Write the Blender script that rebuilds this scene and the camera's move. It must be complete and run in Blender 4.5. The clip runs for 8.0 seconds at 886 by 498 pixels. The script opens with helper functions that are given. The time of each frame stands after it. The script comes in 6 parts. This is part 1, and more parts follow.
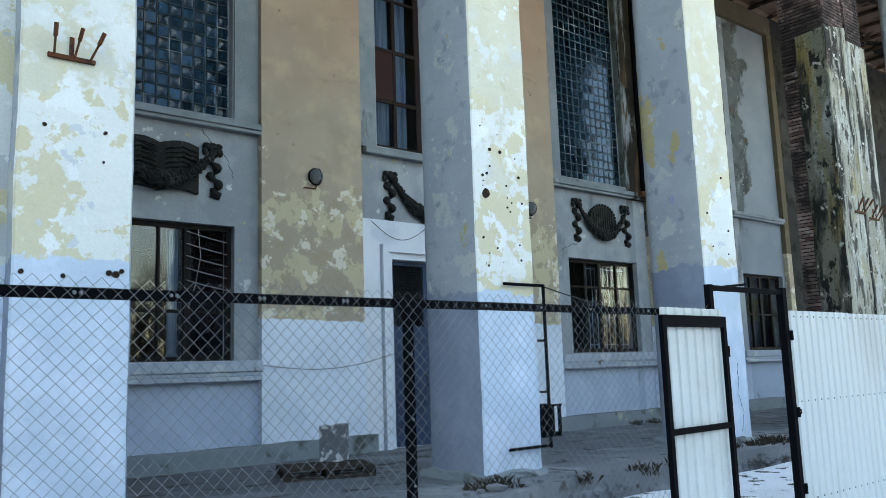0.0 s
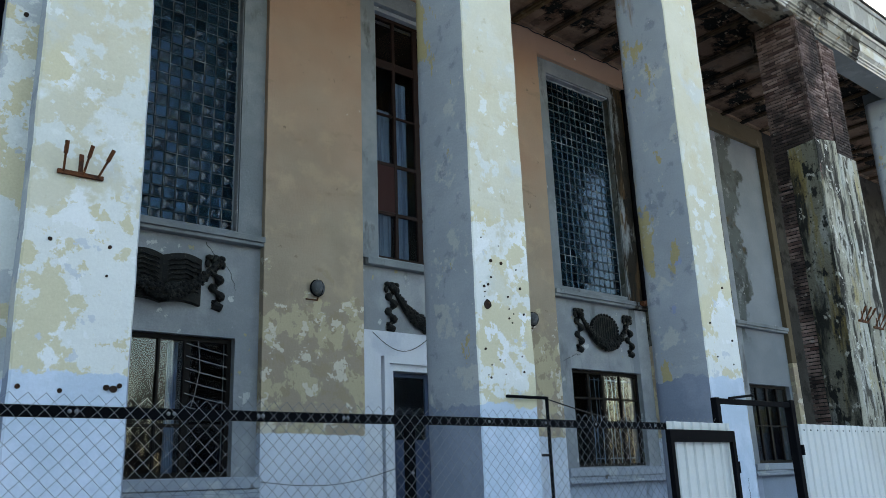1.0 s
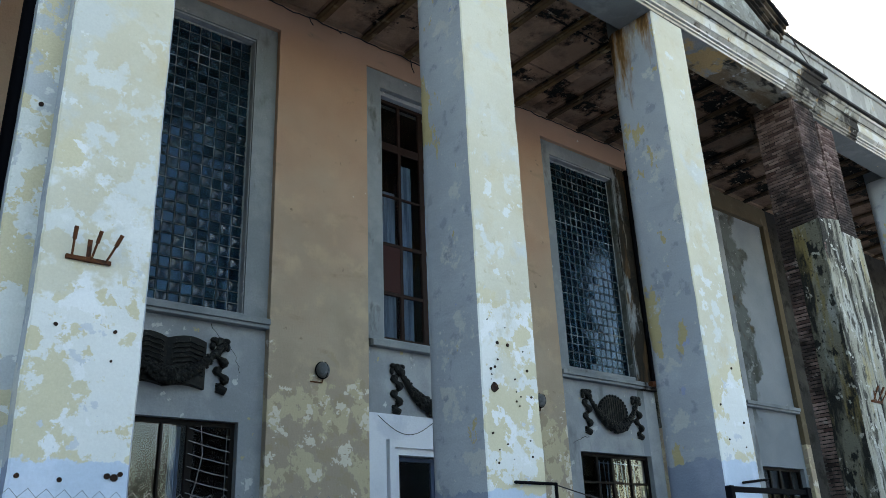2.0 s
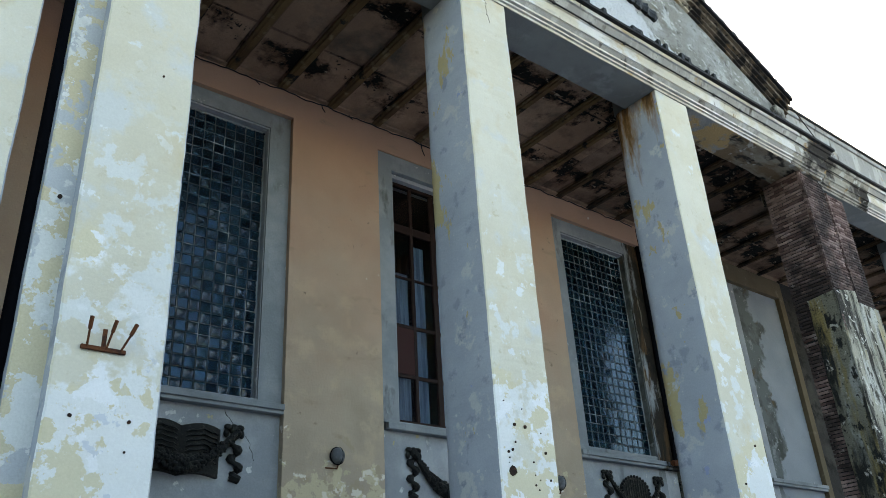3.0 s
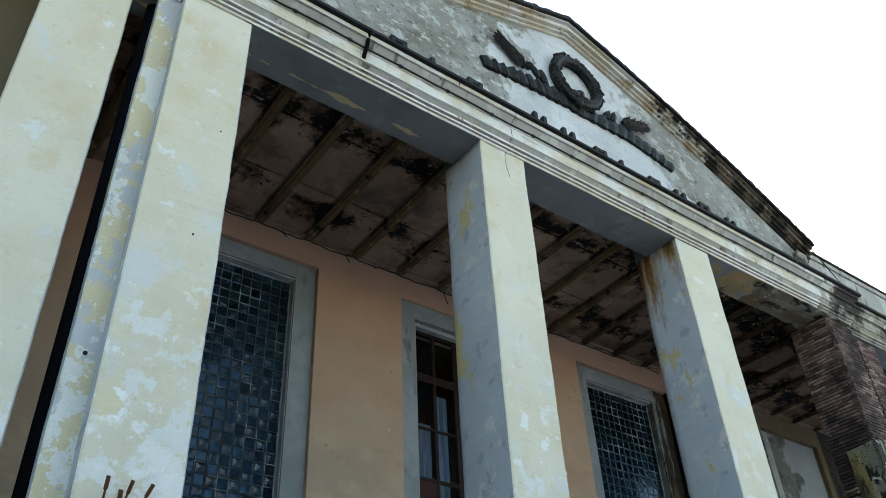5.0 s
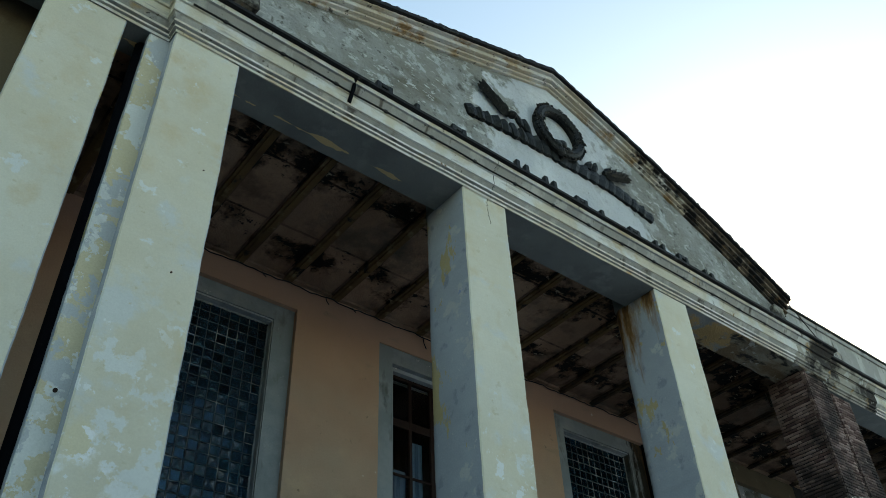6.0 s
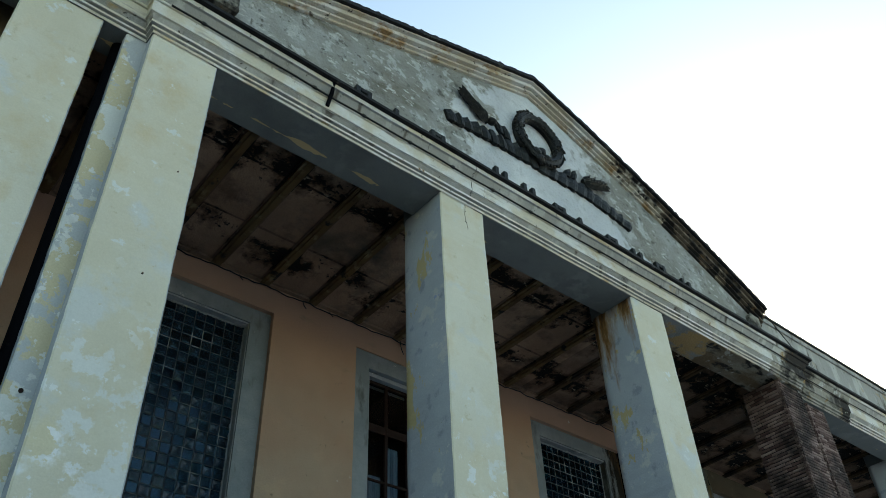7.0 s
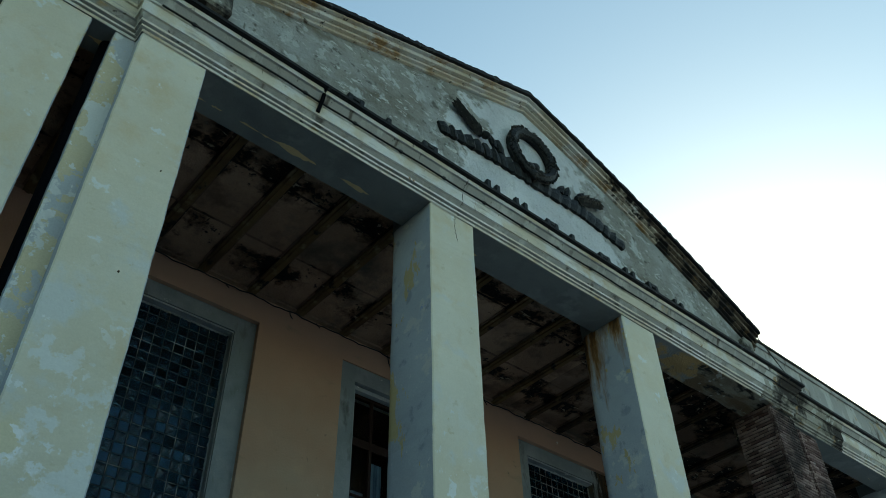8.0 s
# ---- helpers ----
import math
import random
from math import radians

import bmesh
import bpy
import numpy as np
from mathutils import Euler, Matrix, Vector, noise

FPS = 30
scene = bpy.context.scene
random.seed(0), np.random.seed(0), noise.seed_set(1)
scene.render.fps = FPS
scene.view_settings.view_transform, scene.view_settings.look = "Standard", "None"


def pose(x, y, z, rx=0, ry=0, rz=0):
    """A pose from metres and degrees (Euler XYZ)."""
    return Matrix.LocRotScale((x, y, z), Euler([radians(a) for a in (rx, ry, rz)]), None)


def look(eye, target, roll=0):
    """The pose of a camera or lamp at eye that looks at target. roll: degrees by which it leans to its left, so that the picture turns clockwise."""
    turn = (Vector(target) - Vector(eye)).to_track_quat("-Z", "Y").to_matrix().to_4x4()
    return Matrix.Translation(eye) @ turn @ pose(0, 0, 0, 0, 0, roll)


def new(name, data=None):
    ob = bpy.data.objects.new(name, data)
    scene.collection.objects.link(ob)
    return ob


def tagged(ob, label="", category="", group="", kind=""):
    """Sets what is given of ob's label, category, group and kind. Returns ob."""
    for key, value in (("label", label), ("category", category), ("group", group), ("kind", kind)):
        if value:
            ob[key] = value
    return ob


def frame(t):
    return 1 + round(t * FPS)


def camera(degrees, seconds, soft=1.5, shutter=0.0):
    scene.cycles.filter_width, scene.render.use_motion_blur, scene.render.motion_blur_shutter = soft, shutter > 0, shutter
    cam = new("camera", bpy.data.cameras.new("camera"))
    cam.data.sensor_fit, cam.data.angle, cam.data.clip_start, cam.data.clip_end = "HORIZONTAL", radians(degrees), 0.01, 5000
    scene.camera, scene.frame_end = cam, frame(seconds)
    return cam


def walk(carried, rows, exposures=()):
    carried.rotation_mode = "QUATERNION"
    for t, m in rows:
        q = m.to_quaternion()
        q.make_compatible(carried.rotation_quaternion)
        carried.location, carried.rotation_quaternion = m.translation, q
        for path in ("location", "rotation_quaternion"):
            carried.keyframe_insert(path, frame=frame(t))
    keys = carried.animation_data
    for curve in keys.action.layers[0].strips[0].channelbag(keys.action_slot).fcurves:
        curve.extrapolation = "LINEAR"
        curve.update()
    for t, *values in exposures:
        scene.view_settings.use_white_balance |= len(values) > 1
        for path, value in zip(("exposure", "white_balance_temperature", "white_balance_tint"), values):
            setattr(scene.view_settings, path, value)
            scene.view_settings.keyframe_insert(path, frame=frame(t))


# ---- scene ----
cam = camera(56.42, 8.0, soft=0.8)
EYE = 1.65


def row(t, x, y, z, yaw, pitch, roll):
    return t, pose(x, y, EYE + z, 90 + pitch, 0, yaw) @ pose(0, 0, 0, 0, 0, roll)


PATH = [
    (0.0, 0.031, 0.031, -0.120, -40.17, 8.38, -1.97),
    (0.5, 0.021, 0.020, -0.108, -40.30, 12.14, -2.08),
    (1.0, 0.034, 0.037, -0.095, -40.35, 15.96, -2.24),
    (1.5, 0.022, 0.050, -0.072, -40.50, 18.78, -2.29),
    (1.7, 0.027, 0.046, -0.063, -40.44, 19.85, -2.27),
    (2.8, 0.009, 0.029, -0.027, -39.70, 25.74, -3.31),
    (3.0, 0.010, 0.030, -0.023, -39.56, 26.89, -3.47),
    (3.5, 0.006, 0.029, 0.001, -39.10, 29.13, -3.60),
    (4.0, 0.013, -0.035, 0.025, -38.37, 31.44, -3.23),
    (4.5, 0.010, -0.056, 0.041, -38.03, 33.57, -3.01),
    (5.0, -0.002, -0.063, 0.065, -38.17, 36.83, -3.06),
    (5.2, -0.006, -0.063, 0.064, -38.30, 37.93, -3.00),
    (6.3, 0.006, -0.083, 0.058, -40.61, 40.21, -2.34),
    (6.5, 0.006, -0.083, 0.060, -41.37, 40.15, -2.62),
    (7.0, 0.106, -0.156, 0.027, -41.47, 40.28, -2.89),
    (7.5, 0.206, -0.136, 0.017, -41.57, 40.43, -3.04),
    (8.0, 0.397, -0.052, 0.015, -41.74, 41.81, -1.56),
]
walk(cam, [row(*r) for r in PATH], exposures=[
    (0.0, 2.48, 8300, 10), (1.0, 2.0, 8080, 11), (1.7, 2.0, 8000, 11), (2.8, 2.13, 8200, 11), (5.2, 1.88, 8150, 8), (6.3, 1.02, 8150, -3), (7.0, 1.3, 8100, 0), (7.5, 1.5, 8000, 1), (7.8, 1.03, 7750, -6), (8.0, 0.7, 7500, -12)])

# ---- daylight: low sun behind the building, the facade in open shade ----
world = bpy.data.worlds.new("sky")
scene.world = world
world.use_nodes = True
wn = world.node_tree
sky = wn.nodes.new("ShaderNodeTexSky")
sky.sky_type = "NISHITA"
sky.sun_disc = False
SUN_EL, SUN_AZ = 24.0, 66.0          # azimuth from +y towards +x
sky.sun_elevation = radians(SUN_EL)
sky.sun_rotation = radians(SUN_AZ)
sky.air_density, sky.dust_density, sky.ozone_density = 1.25, 0.8, 2.5
wn.links.new(sky.outputs[0], wn.nodes["Background"].inputs[0])
wn.nodes["Background"].inputs[1].default_value = 0.15
sun = new("sun", bpy.data.lights.new("sun", "SUN"))
sun.data.energy, sun.data.angle, sun.data.color = 2.0, radians(0.6), (1.0, 0.94, 0.85)
sd = Vector((math.sin(radians(SUN_AZ)) * math.cos(radians(SUN_EL)), math.cos(radians(SUN_AZ)) * math.cos(radians(SUN_EL)), math.sin(radians(SUN_EL))))
sun.matrix_world = look(sd * 50, (0, 0, 0))


# ---- materials ----
class Nodes:
    """Small helper round one node tree."""

    def __init__(self, name, rough=0.85, metal=0.0, spec=0.18):
        self.mat = bpy.data.materials.new(name)
        self.mat.use_nodes = True
        self.t = self.mat.node_tree
        self.b = self.t.nodes["Principled BSDF"]
        self.b.inputs["Roughness"].default_value = rough
        self.b.inputs["Metallic"].default_value = metal
        self.b.inputs["Specular IOR Level"].default_value = spec
        self.pos = self.t.nodes.new("ShaderNodeNewGeometry").outputs["Position"]

    def link(self, a, b):
        self.t.links.new(a, b)

    def mapped(self, offset, stretch=(1, 1, 1)):
        m = self.t.nodes.new("ShaderNodeMapping")
        m.inputs["Location"].default_value = (offset * 3.7, offset * 1.3, offset * 2.1)
        m.inputs["Scale"].default_value = stretch
        self.link(self.pos, m.inputs["Vector"])
        return m.outputs[0]

    def noise(self, scale, detail=6, rough=0.6, offset=0.0, stretch=(1, 1, 1), distort=0.0):
        n = self.t.nodes.new("ShaderNodeTexNoise")
        n.inputs["Scale"].default_value = scale
        n.inputs["Detail"].default_value = detail
        n.inputs["Roughness"].default_value = rough
        n.inputs["Distortion"].default_value = distort
        self.link(self.mapped(offset, stretch), n.inputs["Vector"])
        return n.outputs["Fac"]

    def span(self, value, lo, hi, a=0.0, b=1.0):
        n = self.t.nodes.new("ShaderNodeMapRange")
        n.inputs["From Min"].default_value, n.inputs["From Max"].default_value = lo, hi
        n.inputs["To Min"].default_value, n.inputs["To Max"].default_value = a, b
        self.link(value, n.inputs["Value"])
        return n.outputs[0]

    def mathop(self, op, a, b):
        n = self.t.nodes.new("ShaderNodeMath")
        n.operation = op
        for i, v in enumerate((a, b)):
            if isinstance(v, (int, float)):
                n.inputs[i].default_value = v
            else:
                self.link(v, n.inputs[i])
        return n.outputs[0]

    def mix(self, fac, a, b, mode="MIX"):
        n = self.t.nodes.new("ShaderNodeMix")
        n.data_type, n.blend_type = "RGBA", mode
        for i, v in ((0, fac), (6, a), (7, b)):
            if isinstance(v, (int, float)):
                n.inputs[i].default_value = v
            elif isinstance(v, tuple):
                n.inputs[i].default_value = (*v, 1.0)
            else:
                self.link(v, n.inputs[i])
        return n.outputs[2]

    def axis(self, k):
        s = self.t.nodes.new("ShaderNodeSeparateXYZ")
        self.link(self.pos, s.inputs[0])
        return s.outputs[k]

    def layers(self, colour, layers):
        """Patches of other paint: (rgb, scale, lo, hi, offset, stretch)."""
        for rgb, scale, lo, hi, offset, *stretch in layers:
            colour = self.mix(self.span(self.noise(scale, 8, 0.62, offset, *stretch), lo, hi), colour, rgb)
        return colour

    def finish(self, colour, grain=0.12, bump=0.15, bump_scale=35.0, fine=60.0, dist=0.01):
        g = self.span(self.noise(fine, 4, 0.7, 9.0), 0.25, 0.75, 1 - grain, 1 + grain)
        big = self.span(self.noise(0.9, 5, 0.6, 4.0), 0.3, 0.7, 1 - grain * 0.8, 1 + grain * 0.8)
        k = self.mathop("MULTIPLY", g, big)
        comb = self.t.nodes.new("ShaderNodeCombineXYZ")
        for i in range(3):
            self.link(k, comb.inputs[i])
        self.link(self.mix(1.0, colour, comb.outputs[0], "MULTIPLY"), self.b.inputs["Base Color"])
        if bump:
            bm_ = self.t.nodes.new("ShaderNodeBump")
            bm_.inputs["Strength"].default_value = bump
            bm_.inputs["Distance"].default_value = dist
            self.link(self.noise(bump_scale, 6, 0.65, 2.0), bm_.inputs["Height"])
            self.link(bm_.outputs[0], self.b.inputs["Normal"])
        return self.mat


def paint(name, base, layers=(), line=None, below=None, below_layers=(), rough=0.85, grain=0.1, bump=0.35, ragged=0.12, fine=45.0, bump_scale=25.0, dist=0.02):
    n = Nodes(name, rough)
    c = n.layers(base, layers) if layers else base
    if line is not None:
        z = n.mathop("ADD", n.axis(2), n.span(n.noise(2.2, 7, 0.6, 6.0), 0.3, 0.7, -ragged, ragged))
        low = n.layers(below, below_layers) if below_layers else below
        c = n.mix(n.span(z, line - 0.006, line + 0.006), low, c)
    if isinstance(c, tuple):
        c = n.mix(0.0, c, c)
    return n.finish(c, grain, bump, bump_scale, fine, dist)


UP = (1, 1, 0.16)
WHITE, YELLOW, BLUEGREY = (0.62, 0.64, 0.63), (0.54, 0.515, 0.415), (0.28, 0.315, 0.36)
LOWBLUE = (0.43, 0.525, 0.64)
OCHRE = (0.37, 0.31, 0.17)
GRIME = (0.05, 0.05, 0.045)


def column_front(name, line, seed, low=True):
    n = Nodes(name, 0.85)
    c = n.layers(YELLOW, [((0.57, 0.56, 0.48), 0.7, 0.42, 0.60, seed), ((0.52, 0.46, 0.33), 1.3, 0.56, 0.70, seed + 6), ((0.52, 0.545, 0.53), 1.3, 0.57, 0.66, seed + 2), ((0.58, 0.61, 0.60), 2.8, 0.635, 0.66, seed + 3), ((0.49, 0.46, 0.35), 6.0, 0.62, 0.68, seed + 12), ((0.61, 0.63, 0.62), 8.0, 0.69, 0.705, seed + 13)])
    chips = n.layers((0.63, 0.65, 0.64), [((0.56, 0.52, 0.38), 1.15, 0.515, 0.525, seed + 1), ((0.68, 0.70, 0.71), 2.6, 0.57, 0.585, seed + 7), ((0.55, 0.505, 0.36), 2.6, 0.60, 0.61, seed + 8), ((0.50, 0.54, 0.58), 3.0, 0.63, 0.64, seed + 9), ((0.60, 0.58, 0.48), 9.0, 0.63, 0.65, seed + 10)])
    patch = n.layers(c, [((0.575, 0.60, 0.585), 2.3, 0.56, 0.585, seed + 1.5), ((0.61, 0.635, 0.63), 3.6, 0.60, 0.612, seed + 2.5)])
    z = n.mathop("ADD", n.axis(2), n.span(n.noise(0.9, 7, 0.6, 6.0 + seed), 0.3, 0.7, -1.1, 1.1))
    c = n.mix(n.span(z, 6.3, 7.6), patch, c)
    c = n.mix(n.span(z, 4.55, 4.75), chips, c)
    c = n.layers(c, [((0.20, 0.17, 0.14), 16.0, 0.76, 0.78, seed + 4)])
    lowc = n.layers(LOWBLUE, [((0.52, 0.60, 0.72), 2.0, 0.48, 0.62, seed + 5), ((0.36, 0.38, 0.40), 9, 0.73, 0.75, seed)])
    zz = n.mathop("ADD", n.axis(2), n.span(n.noise(2.2, 7, 0.6, 6.0), 0.3, 0.7, -0.1, 0.1))
    c = n.mix(n.span(zz, line - 0.006, line + 0.006), lowc, c)
    return n.finish(c, 0.06, 0.3, 22.0, 45.0, 0.012)


# Blue-grey side paint, taken darker than the fronts to carry their side shade.
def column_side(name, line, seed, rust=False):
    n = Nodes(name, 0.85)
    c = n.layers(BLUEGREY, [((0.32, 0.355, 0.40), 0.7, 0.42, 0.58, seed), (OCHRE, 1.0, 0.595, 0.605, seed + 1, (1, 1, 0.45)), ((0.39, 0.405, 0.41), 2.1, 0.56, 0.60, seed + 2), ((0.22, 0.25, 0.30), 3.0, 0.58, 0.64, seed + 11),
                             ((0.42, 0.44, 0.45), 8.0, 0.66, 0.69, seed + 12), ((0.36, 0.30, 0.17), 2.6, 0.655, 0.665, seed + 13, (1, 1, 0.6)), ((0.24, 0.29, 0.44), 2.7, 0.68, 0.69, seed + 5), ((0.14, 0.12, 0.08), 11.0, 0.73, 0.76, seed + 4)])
    if rust:
        z = n.mathop("ADD", n.axis(2), n.span(n.noise(1.6, 7, 0.65, seed + 3, (1.5, 1.5, 0.25)), 0.3, 0.7, -1.4, 1.4))
        c = n.mix(n.span(z, 10.4, 11.4), c, (0.20, 0.105, 0.035))
        c = n.mix(n.span(z, 11.2, 11.9), c, (0.05, 0.03, 0.018))
    # the foot paint is likewise darkened here for the side's shade
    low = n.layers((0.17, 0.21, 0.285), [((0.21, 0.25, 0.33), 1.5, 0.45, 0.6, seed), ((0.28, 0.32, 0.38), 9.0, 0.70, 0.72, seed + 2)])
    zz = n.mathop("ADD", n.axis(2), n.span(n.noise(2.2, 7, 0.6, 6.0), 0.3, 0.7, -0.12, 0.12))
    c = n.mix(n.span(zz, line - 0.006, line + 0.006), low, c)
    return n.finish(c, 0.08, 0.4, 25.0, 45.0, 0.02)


def c_tan(n):
    """Tan paint that turns to peach higher up, deepened there for ceiling shade, with smudges and a few chips."""
    c = n.layers((0.395, 0.322, 0.248), [((0.345, 0.282, 0.217), 0.9, 0.45, 0.65, 1.0), ((0.45, 0.36, 0.26), 2.2, 0.52, 0.64, 4.0)])
    up = n.mathop("ADD", n.axis(2), n.span(n.noise(0.5, 5, 0.6, 2.0), 0.3, 0.7, -1.5, 1.5))
    # the peach also carries the shade that deepens towards the ceiling
    c = n.mix(n.span(up, 6.0, 10.5), c, (0.405, 0.252, 0.178))
    return n.layers(c, [((0.56, 0.51, 0.42), 2.6, 0.70, 0.71, 2.0), ((0.24, 0.18, 0.13), 5.0, 0.66, 0.72, 8.0), ((0.28, 0.21, 0.15), 0.8, 0.62, 0.74, 6.0, (1, 1, 2.5))])


n = Nodes("tan_plaster", 0.85)
M_TAN = n.finish(c_tan(n), 0.07, 0.35, 25, 45, 0.02)
n = Nodes("tan_pier_plaster", 0.85)
flake = n.layers((0.38, 0.312, 0.243), [((0.50, 0.435, 0.30), 2.1, 0.505, 0.515, 1.0, (1, 1, 0.8)), ((0.37, 0.30, 0.215), 3.6, 0.55, 0.56, 7.0), ((0.64, 0.60, 0.52), 3.0, 0.575, 0.585, 5.0), ((0.46, 0.40, 0.27), 6.0, 0.64, 0.65, 3.0), ((0.66, 0.64, 0.58), 9.0, 0.69, 0.70, 5.5), ((0.10, 0.08, 0.06), 15.0, 0.735, 0.75, 6.0)])
fz = n.mathop("ADD", n.axis(2), n.span(n.noise(1.5, 8, 0.62, 12.0), 0.3, 0.7, -0.95, 0.95))
c = n.mix(n.span(fz, 4.52, 4.54, 1.0, 0.0), c_tan(n), flake)
wash = n.layers((0.66, 0.73, 0.83), [((0.58, 0.66, 0.77), 1.2, 0.45, 0.6, 2.0), ((0.36, 0.40, 0.46), 12.0, 0.72, 0.74, 3.0)])
wz = n.mathop("ADD", n.axis(2), n.span(n.noise(2.2, 7, 0.6, 6.0), 0.3, 0.7, -0.035, 0.035))
M_PIER = n.finish(n.mix(n.span(wz, 2.425, 2.437), wash, c), 0.08, 0.4, 25, 45, 0.02)
M_BROWNWALL = paint("brown_wall_plaster", (0.125, 0.098, 0.062), [((0.09, 0.07, 0.045), 0.9, 0.5, 0.65, 1.0), ((0.17, 0.14, 0.095), 2.4, 0.60, 0.68, 4.0)], bump=0.4)
M_DARKWALL = paint("dark_grey_wall", (0.030, 0.029, 0.027), [((0.055, 0.052, 0.046), 0.8, 0.5, 0.65, 1.0), ((0.012, 0.011, 0.010), 1.7, 0.52, 0.62, 4.0)], bump=0.5)
M_BAY = paint("grey_bay_plaster", (0.25, 0.275, 0.30), [((0.33, 0.355, 0.375), 1.2, 0.45, 0.6, 2.0), ((0.50, 0.52, 0.52), 2.6, 0.635, 0.645, 4.0), ((0.40, 0.36, 0.22), 2.9, 0.665, 0.675, 8.0), ((0.17, 0.185, 0.20), 1.0, 0.58, 0.70, 12.0, (1.5, 1, 0.5))],
              line=1.5, below=(0.38, 0.45, 0.57), below_layers=[((0.43, 0.50, 0.62), 1.3, 0.45, 0.6, 1.0)], ragged=0.01)
n = Nodes("stained_bay_plaster", 0.85)
c = n.layers((0.215, 0.245, 0.275), [((0.25, 0.28, 0.31), 0.7, 0.42, 0.6, 3.0), ((0.34, 0.36, 0.37), 2.6, 0.69, 0.71, 5.0)])
# rain has soaked one side of the bay
damp = n.layers((0.115, 0.13, 0.13), [((0.06, 0.066, 0.06), 1.8, 0.47, 0.62, 2.0), ((0.20, 0.22, 0.22), 4.0, 0.58, 0.64, 6.0), ((0.32, 0.33, 0.31), 9.0, 0.66, 0.69, 4.0), ((0.10, 0.075, 0.04), 1.2, 0.58, 0.68, 8.0)])
edge = n.mathop("ADD", n.axis(0), n.span(n.noise(0.55, 7, 0.55, 5.0), 0.3, 0.7, -1.3, 1.3))
wet = n.mathop("MULTIPLY", n.span(edge, 21.55, 21.75, 1.0, 0.0), n.span(n.axis(2), 4.9, 5.6))
c = n.mix(wet, c, damp)
c = n.mix(n.span(n.axis(2), 1.49, 1.51), n.layers((0.32, 0.39, 0.50), [((0.12, 0.13, 0.13), 1.6, 0.60, 0.70, 1.0)]), c)
M_BAYDIRTY = n.finish(c, 0.08, 0.4, 25, 45, 0.02)
n = Nodes("grey_window_surround", 0.85)
c = n.layers((0.19, 0.217, 0.238), [((0.25, 0.277, 0.298), 1.4, 0.45, 0.62, 2.0), ((0.38, 0.40, 0.40), 3.0, 0.68, 0.69, 3.0), ((0.11, 0.12, 0.125), 2.2, 0.60, 0.70, 6.0, (1, 1, 0.4))])
# a leak has blackened the corner of one bay
leak = n.mathop("MULTIPLY", n.span(n.mathop("ADD", n.axis(0), n.span(n.noise(2.5, 6, 0.65, 4.0, (1, 1, 0.3)), 0.3, 0.7, -0.45, 0.45)), 15.98, 16.2), n.span(n.axis(0), 17.4, 17.6, 1.0, 0.0))
c = n.mix(leak, c, n.layers((0.020, 0.016, 0.012), [((0.075, 0.045, 0.022), 1.6, 0.52, 0.62, 2.0, (2, 2, 0.35)), ((0.16, 0.155, 0.13), 2.2, 0.57, 0.63, 7.0, (2, 2, 0.3)), ((0.010, 0.009, 0.008), 3.0, 0.55, 0.62, 5.0)]))
M_FRAME = n.finish(c, 0.08, 0.4, 25, 45, 0.02)
M_WHITE = paint("white_door_paint", (0.66, 0.70, 0.76), [((0.55, 0.60, 0.68), 1.3, 0.5, 0.62, 1.0), ((0.33, 0.38, 0.5), 3.0, 0.72, 0.73, 4.0)], grain=0.06)
M_SILL = paint("sill_render", (0.36, 0.41, 0.48), [((0.48, 0.52, 0.55), 2.0, 0.55, 0.6, 1.0), ((0.12, 0.11, 0.10), 3.0, 0.66, 0.7, 3.0)])
M_PLINTH = paint("plinth_concrete", (0.20, 0.23, 0.25), [((0.36, 0.36, 0.30), 2.0, 0.62, 0.65, 1.0), ((0.07, 0.08, 0.07), 1.6, 0.56, 0.66, 4.0)], bump=0.6)
M_STONE = paint("worn_concrete_paving", (0.15, 0.158, 0.168), [((0.23, 0.242, 0.255), 1.1, 0.5, 0.62, 1.0), ((0.06, 0.06, 0.055), 2.4, 0.56, 0.64, 3.0)], bump=0.7, dist=0.03)
def ceiling_paint(name, base, pale, sooty):
    """Pinkish panels that have gone black with mould along their seams."""
    n = Nodes(name, 0.9)
    c = n.layers(base, [(pale, 0.8, 0.46, 0.62, 1.0), (tuple(v * 0.55 for v in base), 1.3, 0.52, 0.66, 5.0), ((0.085, 0.075, 0.06), 0.7, 0.56, 0.70, 9.0)])
    y = n.axis(1)
    near = n.mathop("MAXIMUM", n.span(n.mathop("ABSOLUTE", n.mathop("SUBTRACT", y, 9.0), 0.0), 0.05, 0.75, 0.13, -0.05), n.span(n.mathop("ABSOLUTE", n.mathop("SUBTRACT", y, 10.95), 0.0), 0.05, 0.65, 0.10, -0.05))
    blotch = n.mathop("ADD", n.mathop("ADD", n.noise(1.15, 9, 0.66, 3.0), near), sooty)
    c = n.mix(n.span(blotch, 0.55, 0.63), c, (0.050, 0.027, 0.016))
    c = n.mix(n.span(blotch, 0.625, 0.642), c, (0.006, 0.005, 0.0045))
    flakes = n.mathop("ADD", n.noise(6.5, 9, 0.7, 8.0), n.mathop("MULTIPLY", near, 0.9))
    c = n.mix(n.span(flakes, 0.665, 0.685), c, (0.010, 0.008, 0.006))
    c = n.mix(n.mathop("MULTIPLY", n.span(n.noise(5.0, 8, 0.7, 14.0, (0.7, 1.6, 1)), 0.60, 0.62), n.span(blotch, 0.58, 0.62)), c, (0.30, 0.25, 0.20))
    return n.finish(c, 0.16, 0.9, 16, 45, 0.05)


